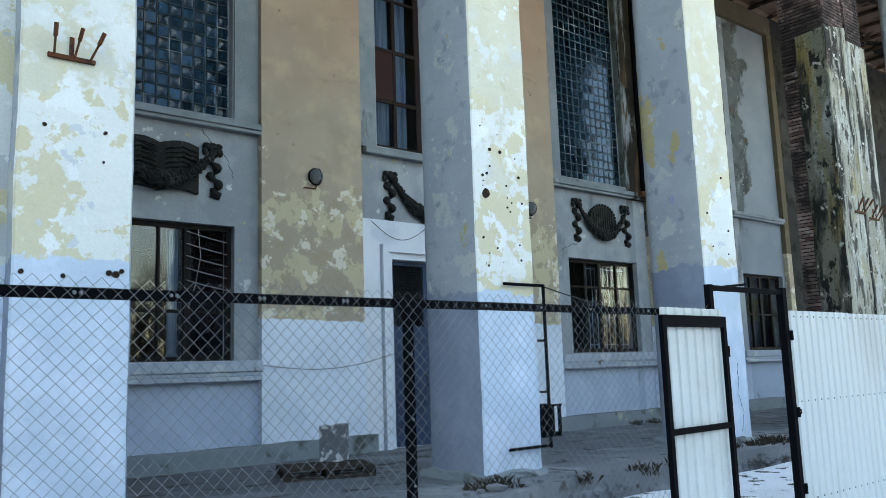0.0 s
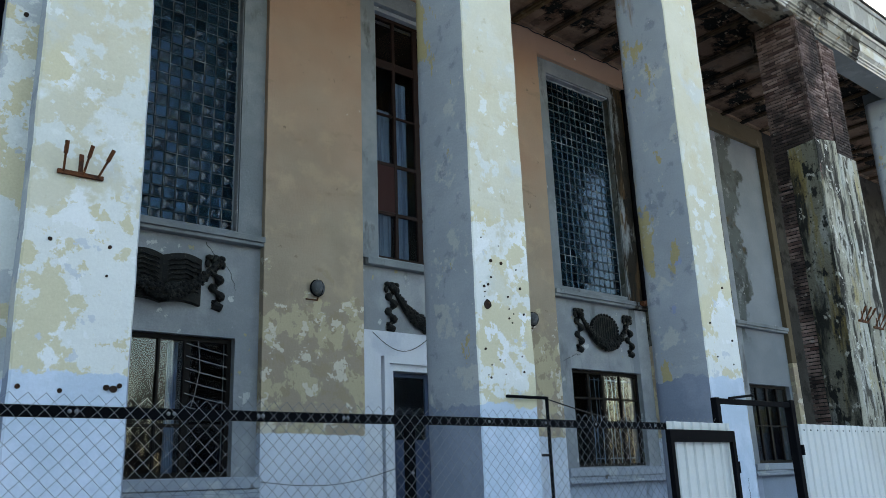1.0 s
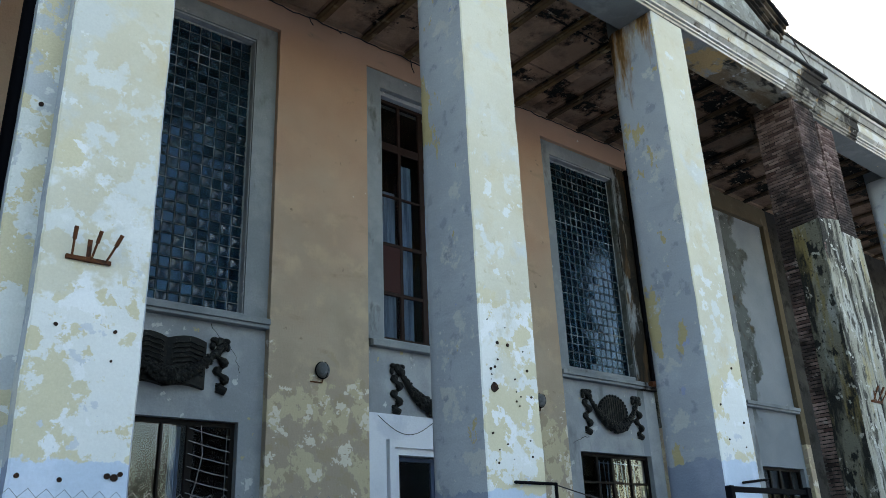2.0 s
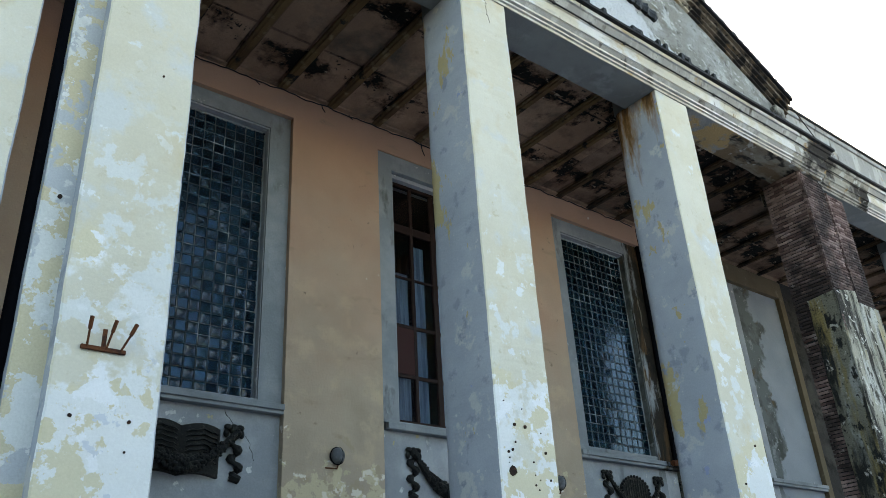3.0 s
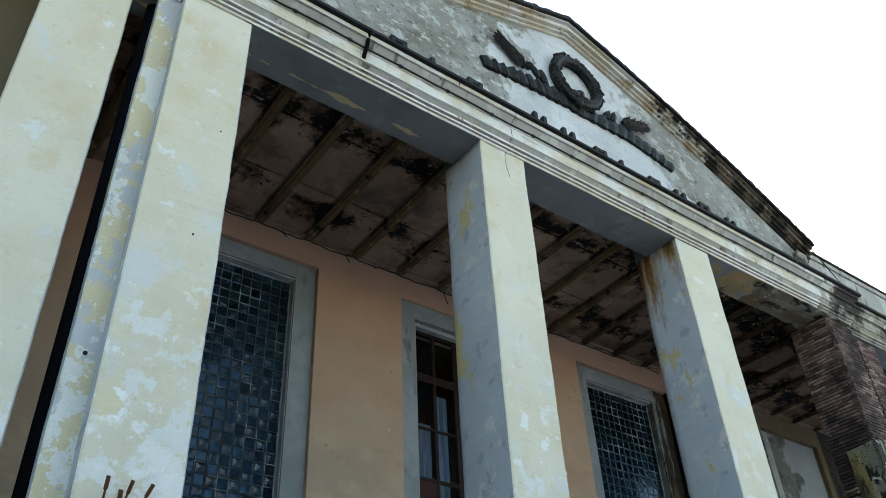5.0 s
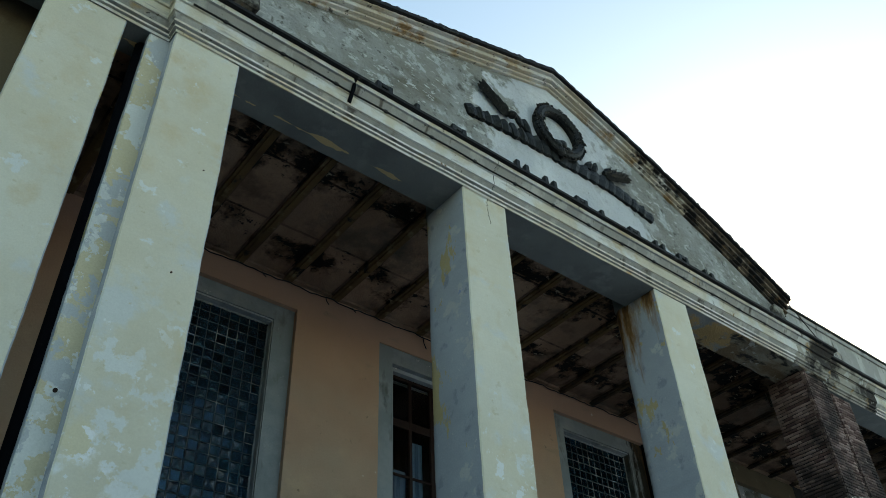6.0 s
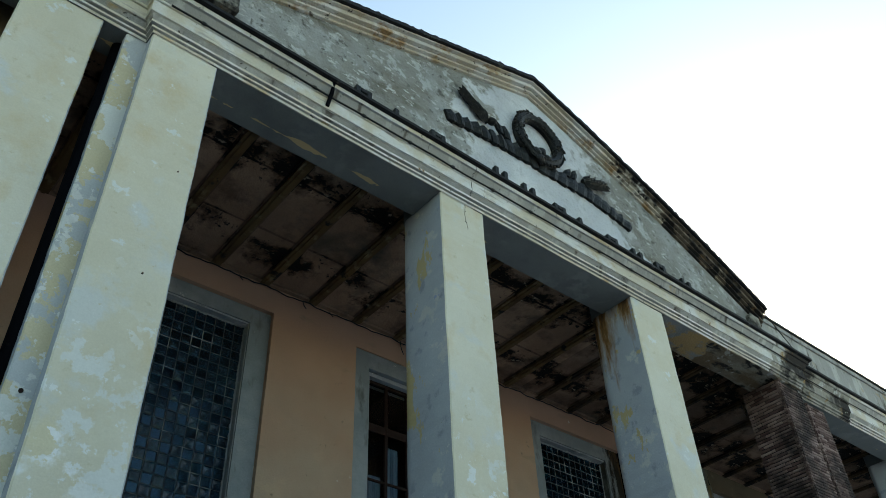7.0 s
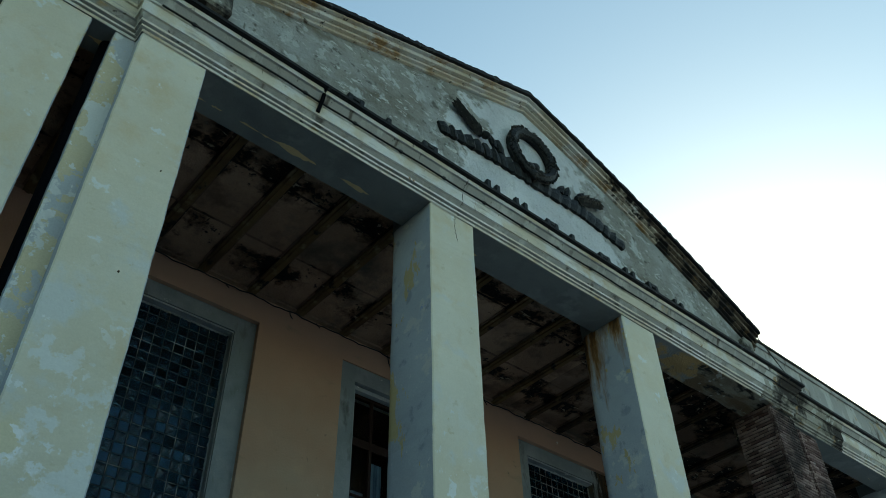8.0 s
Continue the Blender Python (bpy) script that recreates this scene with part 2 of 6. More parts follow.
M_CEIL = ceiling_paint("decayed_ceiling_plaster", (0.235, 0.150, 0.105), (0.32, 0.215, 0.155), -0.005)
M_CEILBURNT = ceiling_paint("blackened_ceiling_plaster", (0.15, 0.094, 0.068), (0.20, 0.135, 0.10), 0.055)
M_BEAM = paint("weathered_ochre_batten", (0.125, 0.078, 0.036), [((0.085, 0.05, 0.026), 1.4, 0.48, 0.6, 1.0), ((0.20, 0.15, 0.09), 2.4, 0.56, 0.64, 6.0), ((0.02, 0.018, 0.015), 2.6, 0.59, 0.65, 4.0)], bump=0.6)
M_BEAMBURNT = paint("sooty_batten", (0.075, 0.045, 0.024), [((0.018, 0.014, 0.011), 1.2, 0.46, 0.58, 1.0), ((0.12, 0.085, 0.05), 2.4, 0.60, 0.66, 6.0)], bump=0.6)
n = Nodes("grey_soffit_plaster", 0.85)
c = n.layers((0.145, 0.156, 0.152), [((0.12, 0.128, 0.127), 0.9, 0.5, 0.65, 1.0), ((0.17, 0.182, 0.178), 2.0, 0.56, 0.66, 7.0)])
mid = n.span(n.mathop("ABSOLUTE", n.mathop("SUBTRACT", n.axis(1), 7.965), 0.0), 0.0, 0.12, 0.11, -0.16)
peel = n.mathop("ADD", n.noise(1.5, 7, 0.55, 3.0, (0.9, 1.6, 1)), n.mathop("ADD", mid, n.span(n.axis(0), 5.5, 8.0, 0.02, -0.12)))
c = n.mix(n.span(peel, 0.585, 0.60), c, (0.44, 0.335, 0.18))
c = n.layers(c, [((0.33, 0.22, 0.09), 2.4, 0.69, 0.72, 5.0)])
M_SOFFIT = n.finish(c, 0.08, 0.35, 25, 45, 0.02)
n = Nodes("leak_stained_soffit", 0.85)
c = n.layers((0.185, 0.195, 0.195), [((0.15, 0.158, 0.16), 0.9, 0.5, 0.65, 1.0)])
sx = n.mathop("ADD", n.axis(0), n.span(n.noise(0.9, 7, 0.6, 3.0), 0.3, 0.7, -1.3, 1.3))
c = n.mix(n.mathop("MULTIPLY", n.span(sx, 13.0, 13.2), n.span(n.noise(1.1, 7, 0.6, 8.0, (0.5, 1.4, 1)), 0.44, 0.50)), c, (0.30, 0.205, 0.095))
c = n.mix(n.span(sx, 14.4, 14.6), c, n.layers((0.20, 0.185, 0.15), [((0.12, 0.085, 0.05), 1.3, 0.46, 0.58, 1.0, (0.4, 1.5, 1)), ((0.30, 0.30, 0.28), 2.6, 0.58, 0.61, 5.0), ((0.022, 0.018, 0.014), 1.9, 0.55, 0.62, 7.0, (0.6, 1.4, 1))]))
M_SOFFITDIRTY = n.finish(c, 0.14, 0.9, 18, 45, 0.04)
M_ENTAB = paint("stained_cornice_plaster", (0.52, 0.49, 0.40), [((0.58, 0.59, 0.57), 1.1, 0.47, 0.56, 1.0), ((0.43, 0.32, 0.16), 0.8, 0.59, 0.68, 4.0), ((0.30, 0.29, 0.27), 3.0, 0.56, 0.68, 9.0, (0.5, 1, 4.0)), ((0.20, 0.12, 0.05), 2.2, 0.66, 0.71, 14.0, (2.2, 1, 0.5)), ((0.06, 0.05, 0.04), 2.6, 0.66, 0.71, 6.0, (1.4, 1, 0.5)), ((0.09, 0.075, 0.06), 10.0, 0.67, 0.70, 7.0)], bump=0.7)
M_ENTDARK = paint("stained_raking_groove_shade", (0.085, 0.068, 0.05), [((0.24, 0.20, 0.15), 1.6, 0.54, 0.60, 2.0, (1, 1, 0.6)), ((0.018, 0.016, 0.015), 1.7, 0.46, 0.55, 3.0), ((0.16, 0.095, 0.045), 2.2, 0.60, 0.66, 7.0), ((0.014, 0.013, 0.012), 9.0, 0.55, 0.60, 5.0)], bump=0.9, dist=0.04)
n = Nodes("raking_cornice_plaster", 0.85)
c = n.layers((0.46, 0.41, 0.32), [((0.54, 0.53, 0.49), 1.1, 0.47, 0.56, 1.0), ((0.30, 0.19, 0.09), 1.2, 0.55, 0.64, 4.0), ((0.10, 0.085, 0.07), 2.6, 0.62, 0.68, 6.0), ((0.05, 0.045, 0.04), 8.0, 0.63, 0.67, 7.0)])
black = n.layers((0.12, 0.095, 0.07), [((0.26, 0.22, 0.17), 1.6, 0.56, 0.62, 2.0), ((0.018, 0.016, 0.015), 2.2, 0.46, 0.54, 3.0), ((0.16, 0.095, 0.045), 2.2, 0.60, 0.66, 7.0), ((0.014, 0.013, 0.012), 9.0, 0.57, 0.61, 5.0)])
sx = n.mathop("ADD", n.axis(0), n.span(n.noise(0.8, 9, 0.68, 9.0), 0.3, 0.7, -2.6, 2.6))
M_RAKE = n.finish(n.mix(n.span(sx, 13.4, 13.9), c, black), 0.14, 0.9, 20, 45, 0.04)
M_ENTGREY = paint("grey_plaster_and_groove_shade", (0.30, 0.30, 0.285), [((0.42, 0.42, 0.40), 1.6, 0.52, 0.60, 7.0, (1.6, 1, 0.5)), ((0.34, 0.25, 0.13), 1.0, 0.60, 0.68, 2.0), ((0.10, 0.09, 0.08), 2.2, 0.57, 0.66, 3.0, (1.8, 1, 0.4)), ((0.05, 0.045, 0.04), 9.0, 0.64, 0.68, 5.0)], bump=0.7)
M_ENTDIRTY = paint("blackened_cornice_plaster", (0.32, 0.31, 0.27), [((0.035, 0.032, 0.03), 1.2, 0.45, 0.56, 2.0), ((0.48, 0.50, 0.48), 2.0, 0.60, 0.64, 5.0), ((0.30, 0.2, 0.09), 1.4, 0.60, 0.66, 8.0)], bump=0.9, dist=0.04)
n = Nodes("weathered_pediment_render", 0.85)
# old grey render round a patch of newer, paler render behind the emblem
old = n.layers((0.24, 0.245, 0.225), [((0.33, 0.345, 0.34), 0.55, 0.46, 0.58, 1.0), ((0.15, 0.14, 0.115), 0.8, 0.52, 0.64, 3.0, (0.7, 1, 1.6)), ((0.40, 0.42, 0.42), 2.2, 0.57, 0.62, 4.0), ((0.10, 0.10, 0.09), 2.8, 0.60, 0.68, 6.0), ((0.47, 0.48, 0.47), 5.0, 0.60, 0.63, 12.0, (0.8, 1, 1.8)), ((0.13, 0.13, 0.12), 8.0, 0.60, 0.66, 11.0)])
pale = n.layers((0.50, 0.53, 0.56), [((0.57, 0.60, 0.62), 0.9, 0.48, 0.60, 2.0), ((0.42, 0.45, 0.47), 2.4, 0.56, 0.64, 5.0), ((0.33, 0.34, 0.34), 4.5, 0.66, 0.70, 8.0)])
dx = n.mathop("ABSOLUTE", n.mathop("SUBTRACT", n.axis(0), 9.95), 0.0)
dz = n.mathop("SUBTRACT", n.axis(2), 13.2)
far = n.mathop("ADD", n.mathop("DIVIDE", dx, 3.0), n.mathop("DIVIDE", dz, 5.6))
far = n.mathop("ADD", far, n.span(n.noise(0.9, 8, 0.6, 7.0), 0.3, 0.7, -0.38, 0.38))
c = n.mix(n.span(far, 0.86, 0.93), pale, old)
c = n.mix(n.mathop("MULTIPLY", n.span(n.noise(1.0, 7, 0.6, 16.0), 0.56, 0.60), n.span(n.axis(0), 10.8, 11.4)), c, (0.21, 0.21, 0.20))
M_TYMP = n.finish(c, 0.12, 1.0, 9, 45, 0.07)
M_ROOF = paint("dark_roof_metal", (0.009, 0.009, 0.010), [((0.06, 0.062, 0.058), 3.4, 0.60, 0.66, 1.0)], rough=0.7, bump=0.6)
M_IRON = paint("dark_cast_relief", (0.0075, 0.0085, 0.0085), [((0.026, 0.029, 0.026), 3.5, 0.55, 0.66, 1.0), ((0.045, 0.048, 0.042), 18.0, 0.60, 0.66, 4.0)], rough=0.5, bump=0.5)
M_BLACK = paint("black_painted_steel", (0.0035, 0.004, 0.0055), [((0.012, 0.011, 0.010), 6.0, 0.64, 0.70, 2.0)], rough=0.8, bump=0.1)
M_BLACK.node_tree.nodes["Principled BSDF"].inputs["Specular IOR Level"].default_value = 0.03
M_RUST = paint("rusty_steel", (0.10, 0.035, 0.015), [((0.04, 0.018, 0.012), 9.0, 0.5, 0.6, 1.0), ((0.22, 0.11, 0.05), 14.0, 0.6, 0.66, 3.0)], rough=0.8, bump=0.5)
M_HOLE = paint("rusted_bolt_hole", (0.02, 0.011, 0.008), [((0.07, 0.028, 0.015), 20.0, 0.56, 0.62, 1.0)], bump=0.3)
M_WIRE = Nodes("galvanised_wire", 0.5, 0.35)
M_WIRE.b.inputs["Base Color"].default_value = (0.20, 0.215, 0.235, 1)
M_WIRE = M_WIRE.mat
M_SHEET = paint("white_coated_sheet", (0.53, 0.56, 0.56), [((0.46, 0.48, 0.47), 0.8, 0.5, 0.65, 1.0), ((0.45, 0.45, 0.42), 5.0, 0.70, 0.73, 2.0)], rough=0.4, grain=0.04, bump=0.05)
n = Nodes("snow_and_earth", 0.8)
c = n.layers((0.06, 0.056, 0.048), [((0.035, 0.033, 0.03), 2.0, 0.5, 0.6, 1.0), ((0.12, 0.11, 0.085), 5.0, 0.58, 0.64, 2.0)])
drift = n.mathop("ADD", n.noise(0.45, 6, 0.62, 5.0), n.span(n.axis(0), 2.6, 5.2, -0.03, 0.20))
c = n.mix(n.span(drift, 0.52, 0.545), c, (0.74, 0.78, 0.84))
c = n.mix(n.span(n.noise(3.2, 8, 0.7, 3.0), 0.57, 0.60), c, (0.06, 0.075, 0.06))
M_SNOW = n.finish(c, 0.12, 0.9, 9, 40, 0.08)
M_DARKWOOD = paint("dark_window_timber", (0.0055, 0.004, 0.0035), [((0.014, 0.010, 0.008), 6.0, 0.6, 0.66, 1.0, UP)], rough=0.6, bump=0.3)
M_BROWNWOOD = paint("brown_window_timber", (0.014, 0.005, 0.004), [((0.026, 0.011, 0.008), 5.0, 0.58, 0.66, 1.0, UP)], rough=0.55, bump=0.3)
M_REDPANEL = paint("red_brown_panel", (0.028, 0.005, 0.004), rough=0.5, bump=0.1)
M_CURTAIN = paint("pale_blue_curtain", (0.18, 0.26, 0.38), [((0.10, 0.15, 0.24), 2.0, 0.5, 0.6, 1.0, (6, 1, 0.2))], bump=0.2)
M_DOORBLUE = paint("blue_door_paint", (0.028, 0.05, 0.10), [((0.018, 0.032, 0.065), 1.6, 0.5, 0.6, 1.0), ((0.2, 0.23, 0.27), 7.0, 0.72, 0.74, 3.0)], rough=0.5, bump=0.15)
# Near-black colour stands in for the lack of light indoors.
M_DARK = paint("painted_dark_interior", (0.012, 0.012, 0.013), bump=0.0)
M_MORTAR = paint("sooty_mortar", (0.009, 0.008, 0.008), [((0.05, 0.046, 0.042), 2.0, 0.64, 0.72, 1.0)], bump=0.5)
M_PALLET = paint("old_pallet_timber", (0.045, 0.034, 0.026), [((0.02, 0.015, 0.012), 5.0, 0.5, 0.6, 1.0, (0.3, 3, 3))], bump=0.5)
M_BOX = paint("grey_sheet_box", (0.14, 0.15, 0.16), [((0.55, 0.57, 0.58), 6.0, 0.55, 0.57, 1.0)], rough=0.6)
M_LAMP = paint("grey_lamp_cast", (0.10, 0.11, 0.12), [((0.17, 0.18, 0.19), 8.0, 0.5, 0.6, 1.0)], rough=0.5, bump=0.1)
M_GRASS = paint("dry_grass", (0.034, 0.028, 0.02), [((0.018, 0.015, 0.011), 8.0, 0.5, 0.6, 1.0)])
M_CABLE = paint("black_cable", (0.012, 0.012, 0.013), rough=0.5, bump=0.0)
M_BARK = paint("bare_bark", (0.028, 0.025, 0.023), bump=0.5)


def clear_glass(name, tint, rough=0.02):
    n = Nodes(name, rough, 0.0, 0.5)
    n.b.inputs["Base Color"].default_value = (*tint, 1)
    n.b.inputs["Transmission Weight"].default_value = 1.0
    n.b.inputs["IOR"].default_value = 1.5
    return n.mat


M_PANE = clear_glass("window_pane", (0.85, 0.92, 0.95))
n = Nodes("glass_block", 0.12, 0.0, 0.24)
n.b.inputs["Specular Tint"].default_value = (0.38, 0.68, 1.0, 1)
rnd = n.t.nodes.new("ShaderNodeObjectInfo").outputs["Random"]
n.link(n.mix(rnd, (0.012, 0.075, 0.13), (0.04, 0.18, 0.29)), n.b.inputs["Base Color"])
n.b.inputs["Transmission Weight"].default_value = 0.88
n.link(n.span(n.noise(14, 4, 0.6, 1.0), 0.3, 0.7, 0.06, 0.18), n.b.inputs["Roughness"])
M_BLOCK = n.mat
# Paler facet glass: the sky's glint on the pressed pattern is put into the colour.
n = Nodes("lit_block_facet", 0.22, 0.0, 0.65)
n.link(n.mix(n.span(n.noise(9, 5, 0.6, 2.0), 0.35, 0.65), (0.016, 0.050, 0.092), (0.075, 0.15, 0.24)), n.b.inputs["Base Color"])
n.b.inputs["Transmission Weight"].default_value = 0.70
M_LITFACET = n.mat
n = Nodes("sooty_brick", 0.9)
rnd = n.t.nodes.new("ShaderNodeObjectInfo").outputs["Random"]
isl = n.t.nodes.new("ShaderNodeNewGeometry").outputs["Random Per Island"]
c = n.mix(n.mathop("FRACT", n.mathop("ADD", rnd, isl), 0.0), (0.060, 0.032, 0.028), (0.23, 0.165, 0.150))
c = n.mix(n.span(n.noise(0.8, 6, 0.6, 3.0), 0.42, 0.57, 0.05, 0.85), c, (0.010, 0.009, 0.009))
c = n.mix(n.span(n.noise(3.0, 6, 0.6, 5.0), 0.64, 0.72), c, (0.20, 0.18, 0.17))
M_BRICK = n.finish(c, 0.2, 0.6, 40, 60)
M_OLDPLASTER = paint("streaked_old_plaster", (0.13, 0.128, 0.10),
                     [((0.22, 0.235, 0.225), 1.7, 0.52, 0.62, 1.0, (1.5, 1.5, 0.5)), ((0.17, 0.135, 0.055), 1.3, 0.50, 0.60, 3.0, (1.8, 1.8, 0.3)), ((0.016, 0.016, 0.014), 1.2, 0.50, 0.60, 5.0, (2.4, 2.4, 0.4)), ((0.012, 0.012, 0.011), 4.5, 0.545, 0.60, 7.0, (1, 1, 0.55)), ((0.30, 0.30, 0.27), 5.5, 0.62, 0.66, 9.0, (1, 1, 0.7)), ((0.012, 0.012, 0.011), 13.0, 0.60, 0.66, 4.0)], bump=1.0, dist=0.05)
M_OLDFRONT = paint("streaked_white_plaster", (0.29, 0.285, 0.235),
                   [((0.38, 0.39, 0.36), 1.5, 0.5, 0.57, 2.0, (1.6, 1.6, 0.5)), ((0.33, 0.28, 0.15), 1.2, 0.55, 0.63, 11.0, (1.8, 1.8, 0.35)), ((0.02, 0.02, 0.018), 1.2, 0.485, 0.57, 4.0, (2.6, 2.6, 0.35)), ((0.06, 0.058, 0.05), 5.0, 0.56, 0.62, 6.0, (1, 1, 0.5)), ((0.50, 0.50, 0.46), 6.5, 0.61, 0.65, 9.0), ((0.018, 0.018, 0.016), 13.0, 0.62, 0.67, 8.0)], bump=0.9, dist=0.04)


# ---- mesh helpers ----
ORIGIN = {}


def thing(name, at, label, category, group="", kind=""):
    ob = new(name)
    ob.empty_display_size = 0.2
    ob.location = at
    ORIGIN[ob.name] = Vector(at)
    return tagged(ob, label, category, group, kind)


def mesh_ob(name, bm, mats, at=(0, 0, 0), smooth=False):
    """Links a bmesh whose vertices are in world metres as one object with its origin at the given place."""
    me = bpy.data.meshes.new(name)
    bmesh.ops.translate(bm, verts=bm.verts, vec=-Vector(at))
    bmesh.ops.recalc_face_normals(bm, faces=bm.faces)
    bm.to_mesh(me)
    bm.free()
    for m in mats if isinstance(mats, (list, tuple)) else [mats]:
        me.materials.append(m)
    if smooth:
        me.polygons.foreach_set("use_smooth", [True] * len(me.polygons))
    return new(name, me)


def part(name, bm, mats, parent, label="", smooth=False):
    base = ORIGIN[parent.name]
    ob = mesh_ob(name, bm, mats, base, smooth)
    ob.parent = parent
    ORIGIN[ob.name] = base
    return tagged(ob, label)


def setting(name, bm, mats, label, category, smooth=False):
    ob = mesh_ob(name, bm, mats, (0, 0, 0), smooth)
    ORIGIN[ob.name] = Vector((0, 0, 0))
    return tagged(ob, label, category, "", "structure")


def box(bm, x0, x1, y0, y1, z0, z1, mi=0, bevel=0.0):
    r = bmesh.ops.create_cube(bm, size=1.0, matrix=Matrix.LocRotScale(((x0 + x1) / 2, (y0 + y1) / 2, (z0 + z1) / 2), None, (abs(x1 - x0), abs(y1 - y0), abs(z1 - z0))))
    faces = {f for v in r["verts"] for f in v.link_faces}
    for f in faces:
        f.material_index = mi
    if bevel:
        bmesh.ops.bevel(bm, geom=list({e for v in r["verts"] for e in v.link_edges}), offset=bevel, segments=1, affect="EDGES", profile=0.5)
    return bm


def boxes(*rows, bevel=0.0):
    bm = bmesh.new()
    for r in rows:
        box(bm, *r, bevel=bevel)
    return bm


def beam(bm, a, b, w, h=None, mi=0):
    """A square bar from a to b."""
    a, b = Vector(a), Vector(b)
    d = b - a
    m = Matrix.Translation((a + b) / 2) @ d.to_track_quat("Z", "Y").to_matrix().to_4x4() @ Matrix.Diagonal((w, h or w, d.length, 1))
    r = bmesh.ops.create_cube(bm, size=1.0, matrix=m)
    for f in {f for v in r["verts"] for f in v.link_faces}:
        f.material_index = mi
    return bm


def tube(bm, pts, r, n=6, closed=False, mi=0):
    """A tube along a line of points; r may be one radius or one for each point."""
    pts = [Vector(p) for p in pts]
    rs = r if isinstance(r, (list, tuple)) else [r] * len(pts)
    rings = []
    for i, p in enumerate(pts):
        d = (pts[min(i + 1, len(pts) - 1)] - pts[max(i - 1, 0)]).normalized() if not closed else (pts[(i + 1) % len(pts)] - pts[i - 1]).normalized()
        q = d.to_track_quat("Z", "Y")
        rings.append([bm.verts.new(p + q @ Vector((rs[i] * math.cos(a), rs[i] * math.sin(a), 0))) for a in [2 * math.pi * k / n for k in range(n)]])
    for i in range(len(rings) - (0 if closed else 1)):
        a, b = rings[i], rings[(i + 1) % len(rings)]
        for k in range(n):
            bm.faces.new((a[k], a[(k + 1) % n], b[(k + 1) % n], b[k])).material_index = mi
    if not closed:
        bm.faces.new(rings[0][::-1]).material_index = mi
        bm.faces.new(rings[-1]).material_index = mi
    return bm


def ball(bm, at, rx, ry=None, rz=None, u=10, v=7, mi=0):
    r = bmesh.ops.create_uvsphere(bm, u_segments=u, v_segments=v, radius=1.0, matrix=Matrix.Translation(at) @ Matrix.Diagonal((rx, ry or rx, rz or rx, 1)))
    for f in {f for w in r["verts"] for f in w.link_faces}:
        f.material_index = mi
    return bm


def disc(bm, a, b, r, n=10, mi=0):
    return tube(bm, [a, b], r, n, mi=mi)


def plate(bm, outline, y0, y1, mi=0):
    """A plate with an outline in x and z, from y0 to y1."""
    f = [bm.verts.new((x, y0, z)) for x, z in outline]
    b = [bm.verts.new((x, y1, z)) for x, z in outline]
    k = len(f)
    bm.faces.new(f).material_index = mi
    bm.faces.new(b[::-1]).material_index = mi
    for i in range(k):
        bm.faces.new((f[i], b[i], b[(i + 1) % k], f[(i + 1) % k])).material_index = mi
    return bm


def wall_slab(bm, x0, x1, y0, y1, z0, z1, holes, mi=0, mat_at=None):
    """A wall along x with rectangular openings (x0, x1, z0, z1) cut through it; the reveals are real."""
    xs = sorted({x0, x1, *(h[0] for h in holes), *(h[1] for h in holes)})
    zs = sorted({z0, z1, *(h[2] for h in holes), *(h[3] for h in holes)})

    def solid(i, j):
        if not (0 <= i < len(xs) - 1 and 0 <= j < len(zs) - 1):
            return False
        cx, cz = (xs[i] + xs[i + 1]) / 2, (zs[j] + zs[j + 1]) / 2
        return not any(h[0] < cx < h[1] and h[2] < cz < h[3] for h in holes)

    vs = {}

    def v(i, j, y):
        key = (i, j, y)
        if key not in vs:
            vs[key] = bm.verts.new((xs[i], y, zs[j]))
        return vs[key]

    for i in range(len(xs) - 1):
        for j in range(len(zs) - 1):
            if not solid(i, j):
                continue
            m = mat_at((xs[i] + xs[i + 1]) / 2, (zs[j] + zs[j + 1]) / 2) if mat_at else mi
            quads = [[v(i, j, y0), v(i + 1, j, y0), v(i + 1, j + 1, y0), v(i, j + 1, y0)], [v(i, j, y1), v(i, j + 1, y1), v(i + 1, j + 1, y1), v(i + 1, j, y1)]]
            if not solid(i - 1, j):
                quads.append([v(i, j, y0), v(i, j + 1, y0), v(i, j + 1, y1), v(i, j, y1)])
            if not solid(i + 1, j):
                quads.append([v(i + 1, j, y0), v(i + 1, j, y1), v(i + 1, j + 1, y1), v(i + 1, j + 1, y0)])
            if not solid(i, j - 1):
                quads.append([v(i, j, y0), v(i, j, y1), v(i + 1, j, y1), v(i + 1, j, y0)])
            if not solid(i, j + 1):
                quads.append([v(i, j + 1, y0), v(i + 1, j + 1, y0), v(i + 1, j + 1, y1), v(i, j + 1, y1)])
            for q in quads:
                bm.faces.new(q).material_index = m
    return bm


def wobble(bm, amount, scale, axes=(1, 1, 1)):
    for v_ in bm.verts:
        d = noise.noise_vector(v_.co * scale)
        v_.co += Vector((d.x * axes[0], d.y * axes[1], d.z * axes[2])) * amount
    return bm



# ---- plan (metres; x along the facade, y into it, z up) ----
YF, YW, YG, YWING = 7.446, 11.947, 12.24, 7.66       # column fronts, piers, glazing, wing fronts
FLOOR, SOFFIT, CEIL = 0.20, 11.57, 12.02
AXIS = 9.81
C1, C2, C3, C4 = (1.645, 2.630), (6.827, 7.812), (11.795, 12.799), (17.03, 18.02)
BAY1, BAYD, BAY2, BAY3 = (2.94, 6.275), (8.25, 11.38), (13.32, 16.70), (20.55, 23.34)

